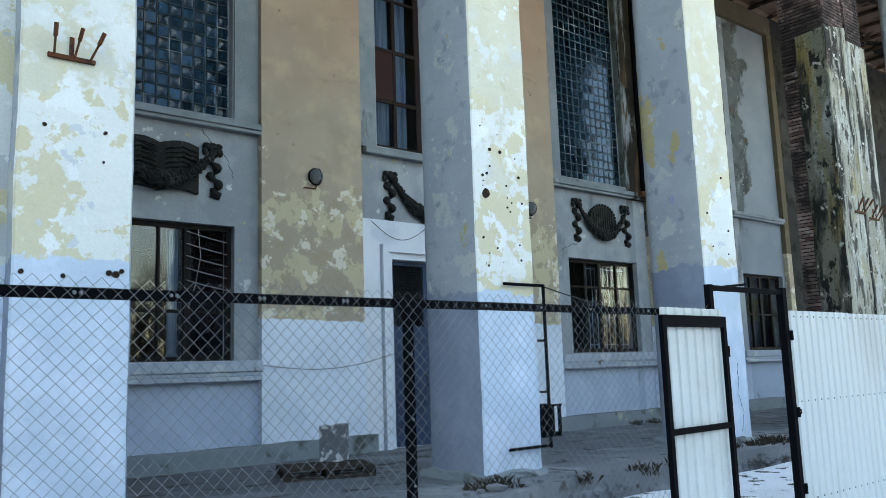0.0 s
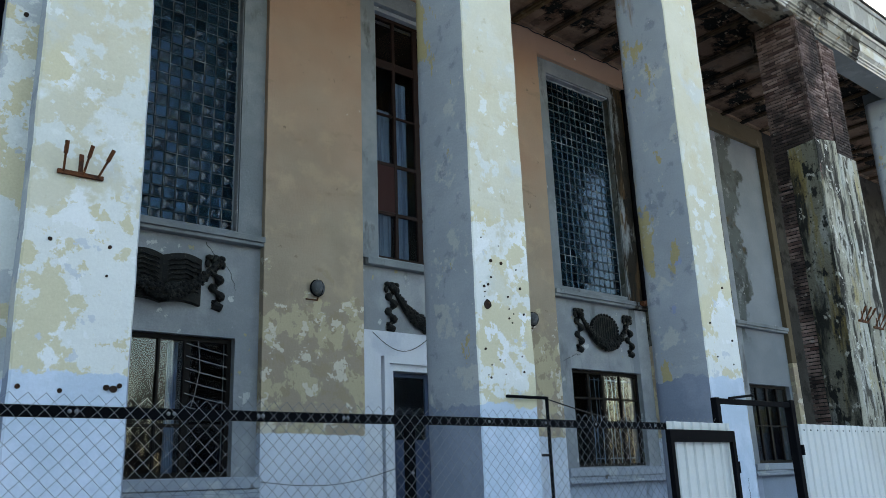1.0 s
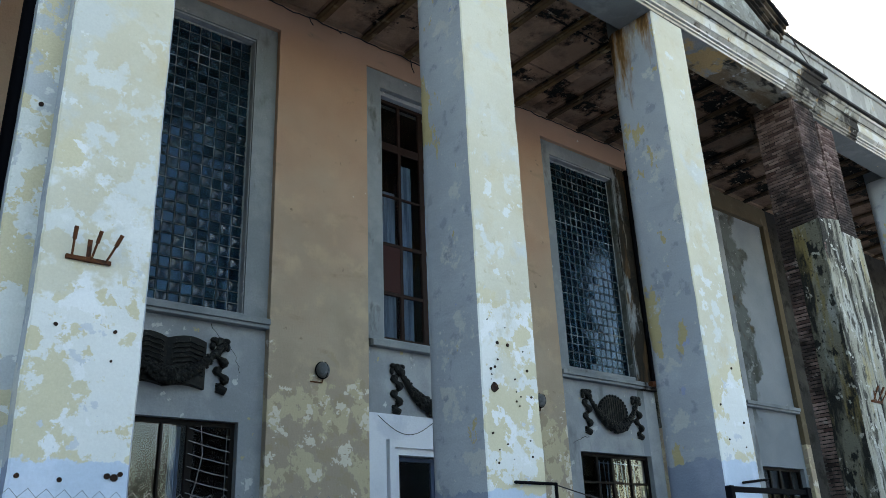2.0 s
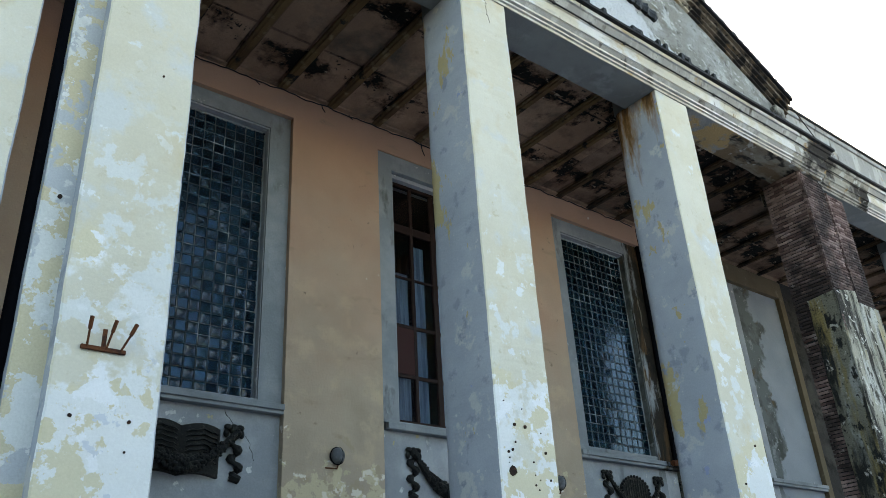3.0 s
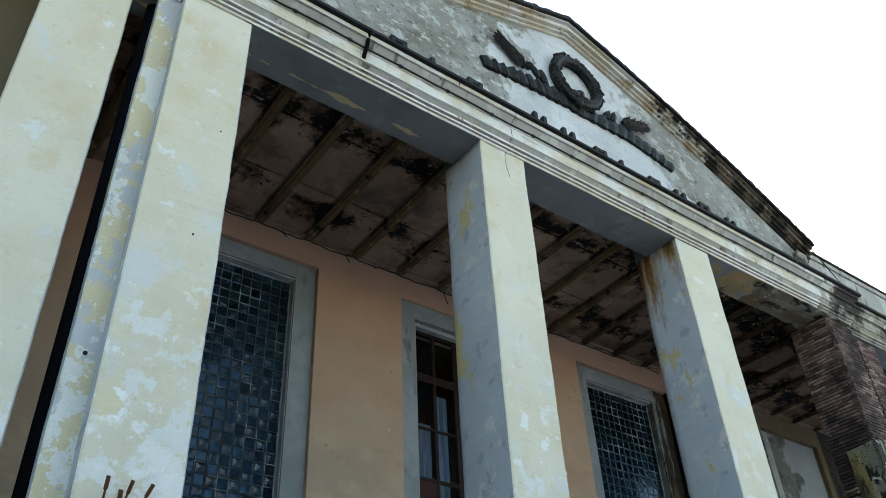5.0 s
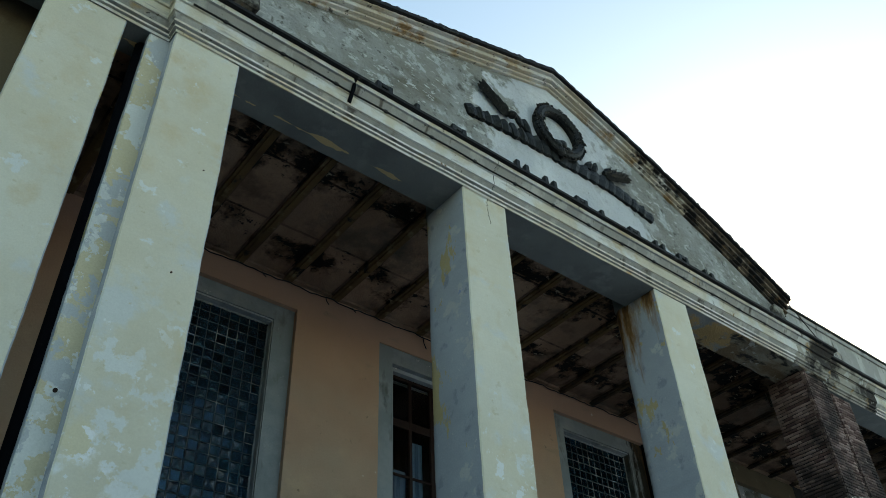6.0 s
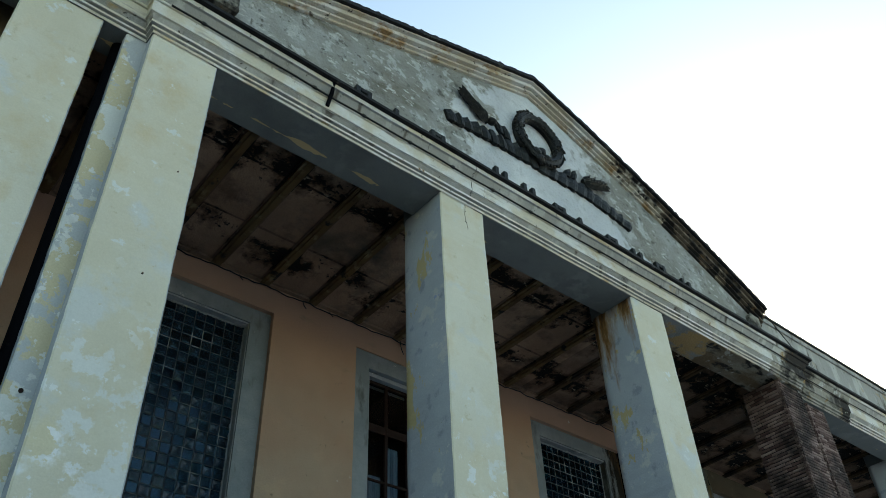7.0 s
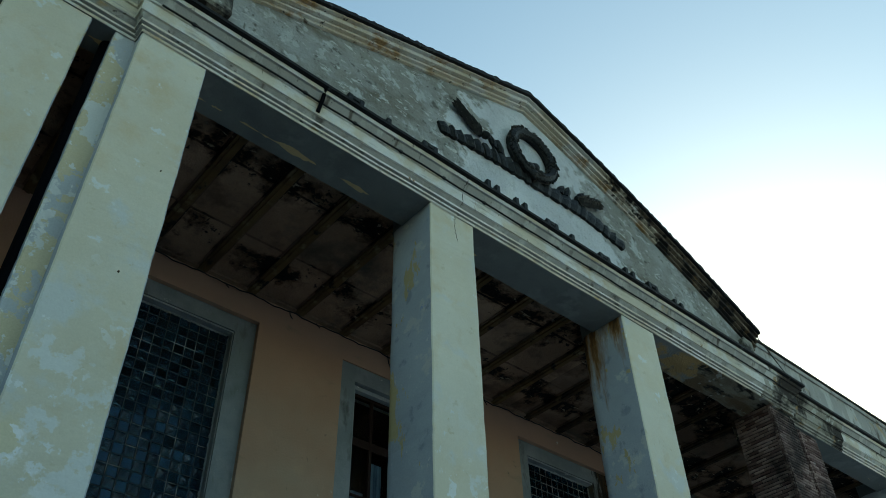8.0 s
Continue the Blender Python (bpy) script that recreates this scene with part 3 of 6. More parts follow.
# ---- ground ----
bm = bmesh.new()
XS = [-400, -60, -20] + [-8 + 0.5 * i for i in range(85)] + [60, 120, 400]
YS = [-400, -60, -20] + [-4 + 0.4 * i for i in range(27)] + [6.9, 30, 400]
grid = {}
for i, gx in enumerate(XS):
    for j, gy in enumerate(YS):
        h = 0.05 * noise.noise((gx * 0.7, gy * 0.7, 3)) + 0.03 * noise.noise((gx * 2.1, gy * 2.1, 8)) if abs(gx) < 50 and -5 < gy < 6.6 else 0.0
        grid[i, j] = bm.verts.new((gx, gy, h - (0.3 if gy > 6.8 else 0.0)))
for i in range(len(XS) - 1):
    for j in range(len(YS) - 1):
        bm.faces.new((grid[i, j], grid[i + 1, j], grid[i + 1, j + 1], grid[i, j + 1]))
ground = setting("ground", bm, M_SNOW, "trodden snow over bare frozen earth", "ground", True)

# raised portico floor with a broken edge
bm = bmesh.new()
rng = random.Random(4)
edge = [(-12 + 0.6 * i, 6.72 + 0.22 * noise.noise((i * 0.37, 2, 0)) + 0.07 * rng.uniform(-1, 1)) for i in range(100)]
front_hi = [bm.verts.new((x, y + 0.05, FLOOR + 0.02 * rng.uniform(-1, 1))) for x, y in edge]
front_lo = [bm.verts.new((x, y - 0.08, -0.3)) for x, y in edge]
back_hi = [bm.verts.new((x, 12.6, FLOOR)) for x, y in edge]
for i in range(len(edge) - 1):
    bm.faces.new((front_lo[i], front_lo[i + 1], front_hi[i + 1], front_hi[i]))
    bm.faces.new((front_hi[i], front_hi[i + 1], back_hi[i + 1], back_hi[i]))
setting("pavement", bm, M_STONE, "grey worn concrete portico floor with a crumbling edge", "pavement")

# ---- rear wall: recessed bays, proud piers, plinth ----
WIN = {"w1": (3.45, 5.87, 1.80, 3.92), "w2": (13.83, 16.27, 1.82, 3.92), "w3": (21.05, 23.20, 1.80, 3.92)}
GLASS = {"g1": (3.43, 5.83, 5.70, 11.01), "g2": (13.71, 16.03, 5.76, 11.00)}
DOOR = (AXIS - 0.90, AXIS + 0.90, FLOOR, 3.57)
TALL = (AXIS - 1.11, AXIS + 1.11, 5.68, 10.90)
holes = [*WIN.values(), *GLASS.values(), DOOR, TALL, (29.5, 31.5, 10.6, 12.0)]
bm = bmesh.new()
wall_slab(bm, -12, 44, YW + 0.14, YW + 0.55, -0.2, CEIL + 0.3, holes, mat_at=lambda x, z: 1 if (x > 15.9 and x < 17) or x > 20 else (2 if BAYD[0] < x < BAYD[1] and z < 4.27 else 0))
wall = setting("wall_north", bm, [M_BAY, M_BAYDIRTY, M_WHITE], "grey plastered rear wall of the portico with recessed bays", "wall")
# the wall beyond x 23.6 is much darker than the other piers
for x0, x1 in ((-12, 2.94), (6.275, 8.25), (11.38, 13.32), (16.70, 20.55), (23.34, 23.60), (23.602, 44)):
    bm = boxes((x0, x1, YW, YW + 0.137, 4.6, CEIL + 0.2))
    setting("pier_upper", bm, M_DARKWALL if x0 > 23.5 else M_BROWNWALL if x0 > 23 else M_OLDPLASTER if x0 == 16.70 else M_PIER, "tan plastered pier between the window bays", "wall")
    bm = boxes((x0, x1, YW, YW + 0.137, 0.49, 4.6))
    setting("pier_lower", bm, M_DARKWALL if x0 > 23.5 else M_PIER, "flaking tan pier with whitewash painted below", "wall")
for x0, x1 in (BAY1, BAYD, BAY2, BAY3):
    setting("lintel_band", boxes((x0, x1, YW, YW + 0.137, 11.38, CEIL + 0.2)), M_BROWNWALL if x0 > 20 else M_TAN, "peach plaster band above the bay", "wall")
bm = boxes((-12, 8.45, YW - 0.06, YW + 0.13, 0.1, 0.49), (AXIS * 2 - 8.45, 44, YW - 0.06, YW + 0.13, 0.1, 0.49))
bmesh.ops.subdivide_edges(bm, edges=[e for e in bm.edges if abs(e.verts[0].co.x - e.verts[1].co.x) > 1], cuts=60)
wobble(bm, 0.03, 1.7)
setting("baseboard", bm, M_PLINTH, "mossy broken concrete plinth at the wall foot", "plinth")

# walls added behind the near wing's columns to keep light out of the gap
setting("wall_light_block", boxes((-12, 0.30, 8.45, 8.7, 0.1, CEIL)), M_BROWNWALL, "plain brown wall added behind the wing columns to block light", "wall")
setting("wall_return_block", boxes((0.303, 0.5, 8.45, YW, 0.1, CEIL - 0.2)), M_BROWNWALL, "plain brown return wall added to block light", "wall")

# interior behind the glazing: the rooms' darkness is painted on as near-black walls
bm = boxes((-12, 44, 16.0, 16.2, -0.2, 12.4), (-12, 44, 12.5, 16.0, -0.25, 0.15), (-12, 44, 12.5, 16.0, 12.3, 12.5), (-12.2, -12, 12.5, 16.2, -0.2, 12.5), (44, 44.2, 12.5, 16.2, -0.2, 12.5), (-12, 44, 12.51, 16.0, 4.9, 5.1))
setting("wall_inside", bm, M_DARK, "near-black walls behind the windows, in place of unlit rooms", "wall")

# surrounds and sills
for k, (a, b) in enumerate((BAY1, BAY2)):
    g = GLASS["g1" if k == 0 else "g2"]
    bm = bmesh.new()
    wall_slab(bm, a + 0.004, b - 0.004, YW + 0.10, YW + 0.15, 5.623, 11.376, [(g[0] - 0.015, g[1] + 0.015, g[2] - 0.02, g[3] + 0.03)])
    tagged(mesh_ob("trim", bm, M_FRAME), "flat grey window surround", "trim", "", "structure")
for a, b in (BAY1, BAY2, BAY3):
    bm = boxes((a + 0.004, b - 0.004, YW - 0.05, YW + 0.22, 5.52, 5.62), (a + 0.004, b - 0.004, YW - 0.01, YW + 0.20, 5.46, 5.52), bevel=0.008)
    tagged(mesh_ob("sill", bm, M_FRAME), "grey sill course under the tall bay", "sill", "", "structure")
    bm = boxes((a + 0.004, b - 0.004, YW - 0.06, YW + 0.20, 1.62, 1.79), (a + 0.004, b - 0.004, YW - 0.02, YW + 0.15, 1.55, 1.62), (a + 0.004, b - 0.004, YW - 0.05, YW + 0.15, 1.48, 1.55), bevel=0.01)
    tagged(mesh_ob("window_sill", bm, M_SILL), "blue-grey stepped render sill under the window", "sill", "", "structure")
bm = boxes((BAYD[0] + 0.1, BAYD[1] - 0.1, YW - 0.02, YW + 0.25, 5.48, 5.60), bevel=0.01)
tagged(mesh_ob("sill", bm, M_FRAME), "grey sill of the tall window", "sill", "", "structure")
bm = bmesh.new()
wall_slab(bm, BAYD[0] + 0.004, BAYD[1] - 0.004, YW + 0.02, YW + 0.143, 5.60, 11.37, [(TALL[0] - 0.10, TALL[1] + 0.10, 5.62, TALL[3] + 0.09)])
tagged(mesh_ob("trim", bm, M_FRAME), "grey surround of the tall window", "trim", "", "structure")
bm = bmesh.new()
wall_slab(bm, BAYD[0] + 0.004, BAYD[1] - 0.004, YW + 0.03, YW + 0.143, FLOOR, 4.27, [(DOOR[0] - 0.28, DOOR[1] + 0.28, FLOOR, 3.82)])
wall_slab(bm, DOOR[0] - 0.24, DOOR[1] + 0.24, YW - 0.02, YW + 0.14, FLOOR, 3.82, [(DOOR[0] - 0.12, DOOR[1] + 0.12, FLOOR, 3.69)])
wall_slab(bm, DOOR[0] - 0.13, DOOR[1] + 0.13, YW + 0.05, YW + 0.14, FLOOR, 3.70, [(DOOR[0], DOOR[1], FLOOR, 3.57)])
tagged(mesh_ob("trim", bm, M_WHITE), "white painted stepped door surround", "trim", "", "structure")

# ---- ceiling with battens, one mesh ----
bm = bmesh.new()
box(bm, -12, 13.0, 7.9, YW + 0.2, CEIL, CEIL + 0.12)
box(bm, 13.0, 44, 7.9, YW + 0.2, CEIL + 0.001, CEIL + 0.12, 2)
box(bm, -12, 44, YW - 0.10, YW + 0.02, CEIL - 0.05, CEIL - 0.002, 0)
BATTENS = [4.90 + 1.095 * k + 0.07 * noise.noise((k * 1.7, 4, 0)) for k in range(-15, 36)]
for k, bx in enumerate(BATTENS[:-1]):
    mb = 1 if bx < 13 else 3
    box(bm, bx - 0.135, bx + 0.135, 8.2, YW - 0.02, CEIL - 0.025, CEIL - 0.002, 2)
    box(bm, bx - 0.095, bx + 0.095, 8.2, YW - 0.02, CEIL - 0.075, CEIL - 0.025, mb)
    box(bm, bx - 0.035, bx + 0.035, 8.2, YW - 0.02, CEIL - 0.10, CEIL - 0.075, mb)
    for yy in (9.12, 10.54):
        j = 0.05 * noise.noise((bx, yy, 2))
        box(bm, bx + 0.136, BATTENS[k + 1] - 0.136, yy + j - 0.02, yy + j + 0.02, CEIL - 0.014, CEIL - 0.002, 2)
tagged(mesh_ob("ceiling", bm, [M_CEIL, M_BEAM, M_CEILBURNT, M_BEAMBURNT]), "peeling brown portico ceiling with ochre battens", "ceiling", "", "structure")

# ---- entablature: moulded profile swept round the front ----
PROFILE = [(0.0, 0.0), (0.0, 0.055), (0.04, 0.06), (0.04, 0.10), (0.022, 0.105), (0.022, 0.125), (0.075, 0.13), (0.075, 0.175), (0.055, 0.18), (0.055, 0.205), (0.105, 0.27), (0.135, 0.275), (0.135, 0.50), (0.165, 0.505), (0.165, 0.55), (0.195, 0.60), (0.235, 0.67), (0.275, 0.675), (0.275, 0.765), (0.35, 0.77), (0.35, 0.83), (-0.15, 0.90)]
# Slot 1: grey cove, and groove shade painted on recesses and step undersides.
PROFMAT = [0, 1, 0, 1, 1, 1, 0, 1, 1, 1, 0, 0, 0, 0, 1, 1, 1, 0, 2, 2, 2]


def sweep(bm, path, z0, shift=0, cuts=1):
    """The profile along corners given as (x, y, outward x, outward y)."""
    pts = []
    for a, b in zip(path, path[1:]):
        for i in range(cuts):
            f = i / cuts
            pts.append([a[k] + (b[k] - a[k]) * f for k in range(4)])
    pts.append(path[-1])
    rings = []
    for x, y, ox, oy in pts:
        jit = 0.012 * noise.noise((x * 1.3, y, 0))
        rings.append([bm.verts.new((x + ox * d, y + oy * d, z0 + z + jit + 0.008 * noise.noise((x * 3, z * 4, 5)))) for d, z in PROFILE])
    for a, b in zip(rings, rings[1:]):
        for i in range(len(PROFILE) - 1):
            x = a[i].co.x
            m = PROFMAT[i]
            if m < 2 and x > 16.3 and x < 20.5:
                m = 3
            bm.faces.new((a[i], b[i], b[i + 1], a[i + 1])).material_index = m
    for r in (rings[0], rings[-1]):
        bm.faces.new(r)
    return bm


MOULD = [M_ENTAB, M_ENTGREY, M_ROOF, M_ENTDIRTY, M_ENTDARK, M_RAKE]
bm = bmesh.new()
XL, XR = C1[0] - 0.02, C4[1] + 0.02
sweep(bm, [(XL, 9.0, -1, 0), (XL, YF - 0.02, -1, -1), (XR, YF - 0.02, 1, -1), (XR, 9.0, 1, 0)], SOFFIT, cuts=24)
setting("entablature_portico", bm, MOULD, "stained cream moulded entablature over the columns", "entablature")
for x0, x1, lab in ((-12, XL - 0.004, "stained cream moulded entablature of the side wing"), (XR + 0.004, 44, "stained cream moulded entablature of the side wing")):
    bm = bmesh.new()
    sweep(bm, [(x0, YWING - 0.02, 0, -1), (x1, YWING - 0.02, 0, -1)], SOFFIT - 0.01, cuts=30)
    setting("entablature_wing", bm, MOULD, lab, "entablature")
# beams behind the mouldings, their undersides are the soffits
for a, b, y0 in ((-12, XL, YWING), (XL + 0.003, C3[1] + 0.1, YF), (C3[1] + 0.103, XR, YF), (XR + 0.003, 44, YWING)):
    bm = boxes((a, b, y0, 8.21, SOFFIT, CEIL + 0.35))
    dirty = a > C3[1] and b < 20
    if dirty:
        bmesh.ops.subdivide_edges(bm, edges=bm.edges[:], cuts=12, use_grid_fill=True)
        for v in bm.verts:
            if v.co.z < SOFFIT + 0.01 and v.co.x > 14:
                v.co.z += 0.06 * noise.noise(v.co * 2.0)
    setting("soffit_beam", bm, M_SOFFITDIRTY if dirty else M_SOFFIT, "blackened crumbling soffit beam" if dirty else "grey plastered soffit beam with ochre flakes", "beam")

# ---- pediment ----
YT = 7.66
APEX = 16.37


def fall(d, side):
    """How far the pediment has dropped at d metres from its apex; the far slope has settled and sags."""
    return 0.30 * d + 0.0145 * d * d if side > 0 else 0.345 * d


PX0, PX1 = AXIS - 7.55, AXIS + 7.55
bm = bmesh.new()
plate(bm, [(PX0, SOFFIT + 0.7), (PX1, SOFFIT + 0.7)] + [(AXIS + 7.55 * k / 8, APEX + 0.18 - fall(7.55 * k / 8, 1)) for k in range(8, 0, -1)] + [(AXIS, APEX + 0.18), (PX0, APEX + 0.18 - fall(7.55, -1))], YT, YT + 0.4)
setting("wall_pediment", bm, M_TYMP, "weathered grey and white rendered pediment wall", "pediment")


def raking(side):
    """One sloping cornice with three steps, shade painted into its grooves, and a dark roof edge."""
    bm = bmesh.new()
    # slot 4 colours the two set-back steps dark, as groove shade
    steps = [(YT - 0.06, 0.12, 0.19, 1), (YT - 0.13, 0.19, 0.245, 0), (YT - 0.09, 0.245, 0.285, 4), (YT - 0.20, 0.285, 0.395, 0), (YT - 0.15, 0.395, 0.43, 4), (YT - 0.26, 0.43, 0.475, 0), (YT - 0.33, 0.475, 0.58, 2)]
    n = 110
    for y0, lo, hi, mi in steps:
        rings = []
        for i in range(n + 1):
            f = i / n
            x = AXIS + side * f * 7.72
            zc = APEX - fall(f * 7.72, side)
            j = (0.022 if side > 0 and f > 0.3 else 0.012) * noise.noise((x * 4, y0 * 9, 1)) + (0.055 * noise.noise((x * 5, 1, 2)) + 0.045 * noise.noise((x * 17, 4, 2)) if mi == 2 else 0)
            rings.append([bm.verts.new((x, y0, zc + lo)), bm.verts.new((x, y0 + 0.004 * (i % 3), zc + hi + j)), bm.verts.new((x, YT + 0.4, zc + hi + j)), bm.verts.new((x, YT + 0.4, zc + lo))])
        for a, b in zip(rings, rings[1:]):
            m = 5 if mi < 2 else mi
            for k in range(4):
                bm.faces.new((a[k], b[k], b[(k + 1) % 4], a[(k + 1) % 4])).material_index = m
        bm.faces.new(rings[0])
        bm.faces.new(rings[-1][::-1])
    return bm


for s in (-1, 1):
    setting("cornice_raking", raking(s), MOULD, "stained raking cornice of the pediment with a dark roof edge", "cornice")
for s in (-1, 1):
    bm = bmesh.new()
    rings = []
    for i in range(9):
        x = AXIS + s * 7.74 * i / 8
        z = APEX + 0.60 - fall(7.74 * i / 8, s)
        rings.append([bm.verts.new((x, YT - 0.30, z)), bm.verts.new((x, 20, z)), bm.verts.new((x, 20, z - 0.05)), bm.verts.new((x, YT - 0.30, z - 0.05))])
    for p, q in zip(rings, rings[1:]):
        for k in range(4):
            bm.faces.new((p[k], q[k], q[(k + 1) % 4], p[(k + 1) % 4]))
    bm.faces.new(rings[0])
    bm.faces.new(rings[-1])
    setting("roof", bm, M_ROOF, "dark metal sheet roof over the pediment", "roof")
# stubs at the ends of the pediment and the wing parapets
setting("attic_block", wobble(boxes((PX1 - 0.75, PX1 - 0.1, YT - 0.06, YT + 0.35, SOFFIT + 0.8, 12.9), (PX1 - 0.45, PX1 - 0.06, YT - 0.14, YT + 0.35, 12.903, 13.42), bevel=0.04), 0.06, 4.0), M_ENTDIRTY, "broken plaster block at the pediment end", "block")
setting("attic_block", wobble(boxes((PX0 - 0.05, PX0 + 0.75, YT - 0.06, YT + 0.35, SOFFIT + 0.8, 13.2), (PX0 - 0.14, PX0 + 0.5, YT - 0.16, YT + 0.35, 13.203, 13.95), bevel=0.04), 0.06, 4.0), M_ENTDIRTY, "broken plaster block at the pediment end", "block")
for a, b in ((-12, PX0 - 0.1), (PX1 + 0.1, 44)):
    bm = boxes((a, b, 7.85, 8.3, SOFFIT + 0.8, 13.85), (a, b, 7.80, 8.35, 13.85, 13.98))
    bmesh.ops.subdivide_edges(bm, edges=[e for e in bm.edges if abs(e.verts[0].co.x - e.verts[1].co.x) > 1], cuts=40)
    wobble(bm, 0.015, 2.0)
    setting("parapet", bm, M_ENTGREY, "grey stained parapet above the side wing", "parapet")
    setting("roof_wing", boxes((a, b, 7.76, 13, 13.984, 14.05)), M_ROOF, "dark metal capping of the wing roof", "roof")
setting("roof_deck", boxes((-12, 44, 8.31, 20, 12.5, 12.6)), M_ROOF, "flat dark roof behind the parapets", "roof")
setting("wall_end_left", boxes((-12.4, -12.004, 7.7, 20, -0.2, 13.8)), M_TAN, "plain end wall of the wing", "wall")
setting("wall_end_right", boxes((44.004, 44.4, 7.7, 20, -0.2, 13.8)), M_TAN, "plain end wall of the wing", "wall")
setting("wall_back", boxes((-12, 44, 20, 20.3, -0.2, 13.0)), M_TAN, "plain back wall of the building", "wall")


# ---- columns ----
def shaft(bm, x0, x1, y0, depth, z0, z1, back=0.22, cuts=130, rough=0.008):
    """A square pillar with a small worn front arris and rounded back corners; slot 0 front, slot 1 sides."""
    c = 0.018
    y1 = y0 + depth
    ring = [(x0 + c, y0), (x1 - c, y0), (x1, y0 + c), (x1, y1 - back)]
    for i in range(1, 5):
        a = math.pi / 2 * i / 5
        ring.append((x1 - back + back * math.cos(a), y1 - back + back * math.sin(a)))
    ring += [(x1 - back, y1), (x0 + back, y1)]
    for i in range(1, 5):
        a = math.pi / 2 + math.pi / 2 * i / 5
        ring.append((x0 + back + back * math.cos(a), y1 - back + back * math.sin(a)))
    ring += [(x0, y1 - back), (x0, y0 + c)]
    rows = []
    for k in range(cuts + 1):
        z = z0 + (z1 - z0) * k / cuts
        rows.append([bm.verts.new((x + rough * (noise.noise((x * 2, z * 1.7, 1)) + 0.7 * noise.noise((x * 3, z * 9.0, 4))), y + rough * (noise.noise((y * 2, z * 1.5, 7 + x)) + 0.5 * noise.noise((x * 3, z * 8.0, 2))), z)) for x, y in ring])
    n_ = len(ring)
    for a, b in zip(rows, rows[1:]):
        for i in range(n_):
            f = bm.faces.new((a[i], a[(i + 1) % n_], b[(i + 1) % n_], b[i]))
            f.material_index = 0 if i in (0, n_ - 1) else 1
    bm.faces.new(rows[0][::-1])
    bm.faces.new(rows[-1])
    return bm


def column(xs, y0, line, seed, label, depth=1.14, group="portico columns", rust=False):
    ob = thing("column", ((xs[0] + xs[1]) / 2, y0 + 0.5, FLOOR), label, "column", group)
    part("shaft", shaft(bmesh.new(), xs[0], xs[1], y0, depth, FLOOR - 0.1, SOFFIT + 0.02), [column_front("column_front_paint", line, seed), column_side("column_side_shaded_paint", line, seed, rust)], ob)
    bm = bmesh.new()
    box(bm, xs[0] - 0.05, xs[1] + 0.05, y0 - 0.06, y0 + depth + 0.03, FLOOR - 0.2, FLOOR + 0.10, bevel=0.02)
    bmesh.ops.subdivide_edges(bm, edges=bm.edges[:], cuts=4, use_grid_fill=True)
    wobble(bm, 0.07, 5.0)
    part("base", bm, M_PLINTH, ob, "crumbled mossy column foot")
    part("head", boxes((xs[0] + 0.06, xs[1] - 0.06, 8.214, y0 + depth - 0.04, SOFFIT + 0.021, CEIL + 0.05)), M_SOFFIT, ob, "grey plastered column head above the soffit")
    return ob


def bolt_holes(ob, spots, y):
    for x, z, r in spots:
        bm = disc(bmesh.new(), (x, y - 0.012, z), (x, y + 0.03, z), r, 9)
        wobble(bm, r * 0.25, 30)
        part("bolt_hole", bm, M_HOLE, ob, "dark rusty bolt hole")


def holder_rack(x, z, y, ob_label, s=1.0):
    """Rusty flag holder: a flat bar with three leaning sockets."""
    ob = thing("flag_holder", (x, y, z), ob_label, "flag holder", "flag holders")
    part("bar", boxes((x - 0.20 * s, x + 0.20 * s, y - 0.035, y - 0.002, z - 0.02 * s, z + 0.02 * s), bevel=0.004), M_RUST, ob)
    part("back_plate", boxes((x - 0.02 * s, x + 0.02 * s, y - 0.012, y - 0.001, z - 0.02 * s, z + 0.2 * s)), M_RUST, ob)
    for dx, lean in ((-0.15, -0.015), (0.02, 0.015), (0.15, 0.05)):
        bm = tube(bmesh.new(), [(x + dx * s, y - 0.03, z), (x + (dx + lean) * s, y - 0.11 * s, z + 0.14 * s)], 0.011 * s, 7)
        tube(bm, [(x + (dx + lean) * s, y - 0.11 * s, z + 0.14 * s), (x + (dx + lean * 1.6) * s, y - 0.17 * s, z + 0.24 * s)], 0.019 * s, 8)
        part("socket", bm, M_RUST, ob)
    return ob


M_CORNER = paint("flaked_corner_paint", (0.50, 0.455, 0.32), [((0.55, 0.575, 0.56), 1.7, 0.49, 0.50, 31.0), ((0.40, 0.43, 0.45), 2.3, 0.56, 0.58, 33.0), ((0.50, 0.45, 0.31), 3.4, 0.60, 0.61, 35.0), ((0.60, 0.62, 0.61), 6.0, 0.62, 0.63, 37.0), ((0.16, 0.13, 0.09), 14.0, 0.72, 0.74, 39.0)], line=2.58, below=LOWBLUE, below_layers=[((0.52, 0.60, 0.72), 2.0, 0.48, 0.62, 5.0)], ragged=0.1)
c1 = column(C1, YF, 2.58, 11.0, "cream peeling plaster column with a pale blue painted foot")
bolt_holes(c1, [(1.86, 3.74, 0.018), (2.37, 3.74, 0.018), (1.72, 2.46, 0.022), (2.05, 2.44, 0.02), (2.43, 2.48, 0.026), (2.49, 2.47, 0.034), (2.54, 2.50, 0.022), (2.36, 3.47, 0.012), (2.30, 7.6, 0.012), (2.42, 9.3, 0.01)], YF)
rain_pipe = thing("rain_pipe", (1.37, 7.975, FLOOR), "black rain pipe in the gap beside the corner column", "pipe")
part("pipe", tube(bmesh.new(), [(1.37, 7.975, FLOOR), (1.37, 7.975, 6.0), (1.37, 7.975, SOFFIT)], 0.10, 14), M_BLACK, rain_pipe, "", True)
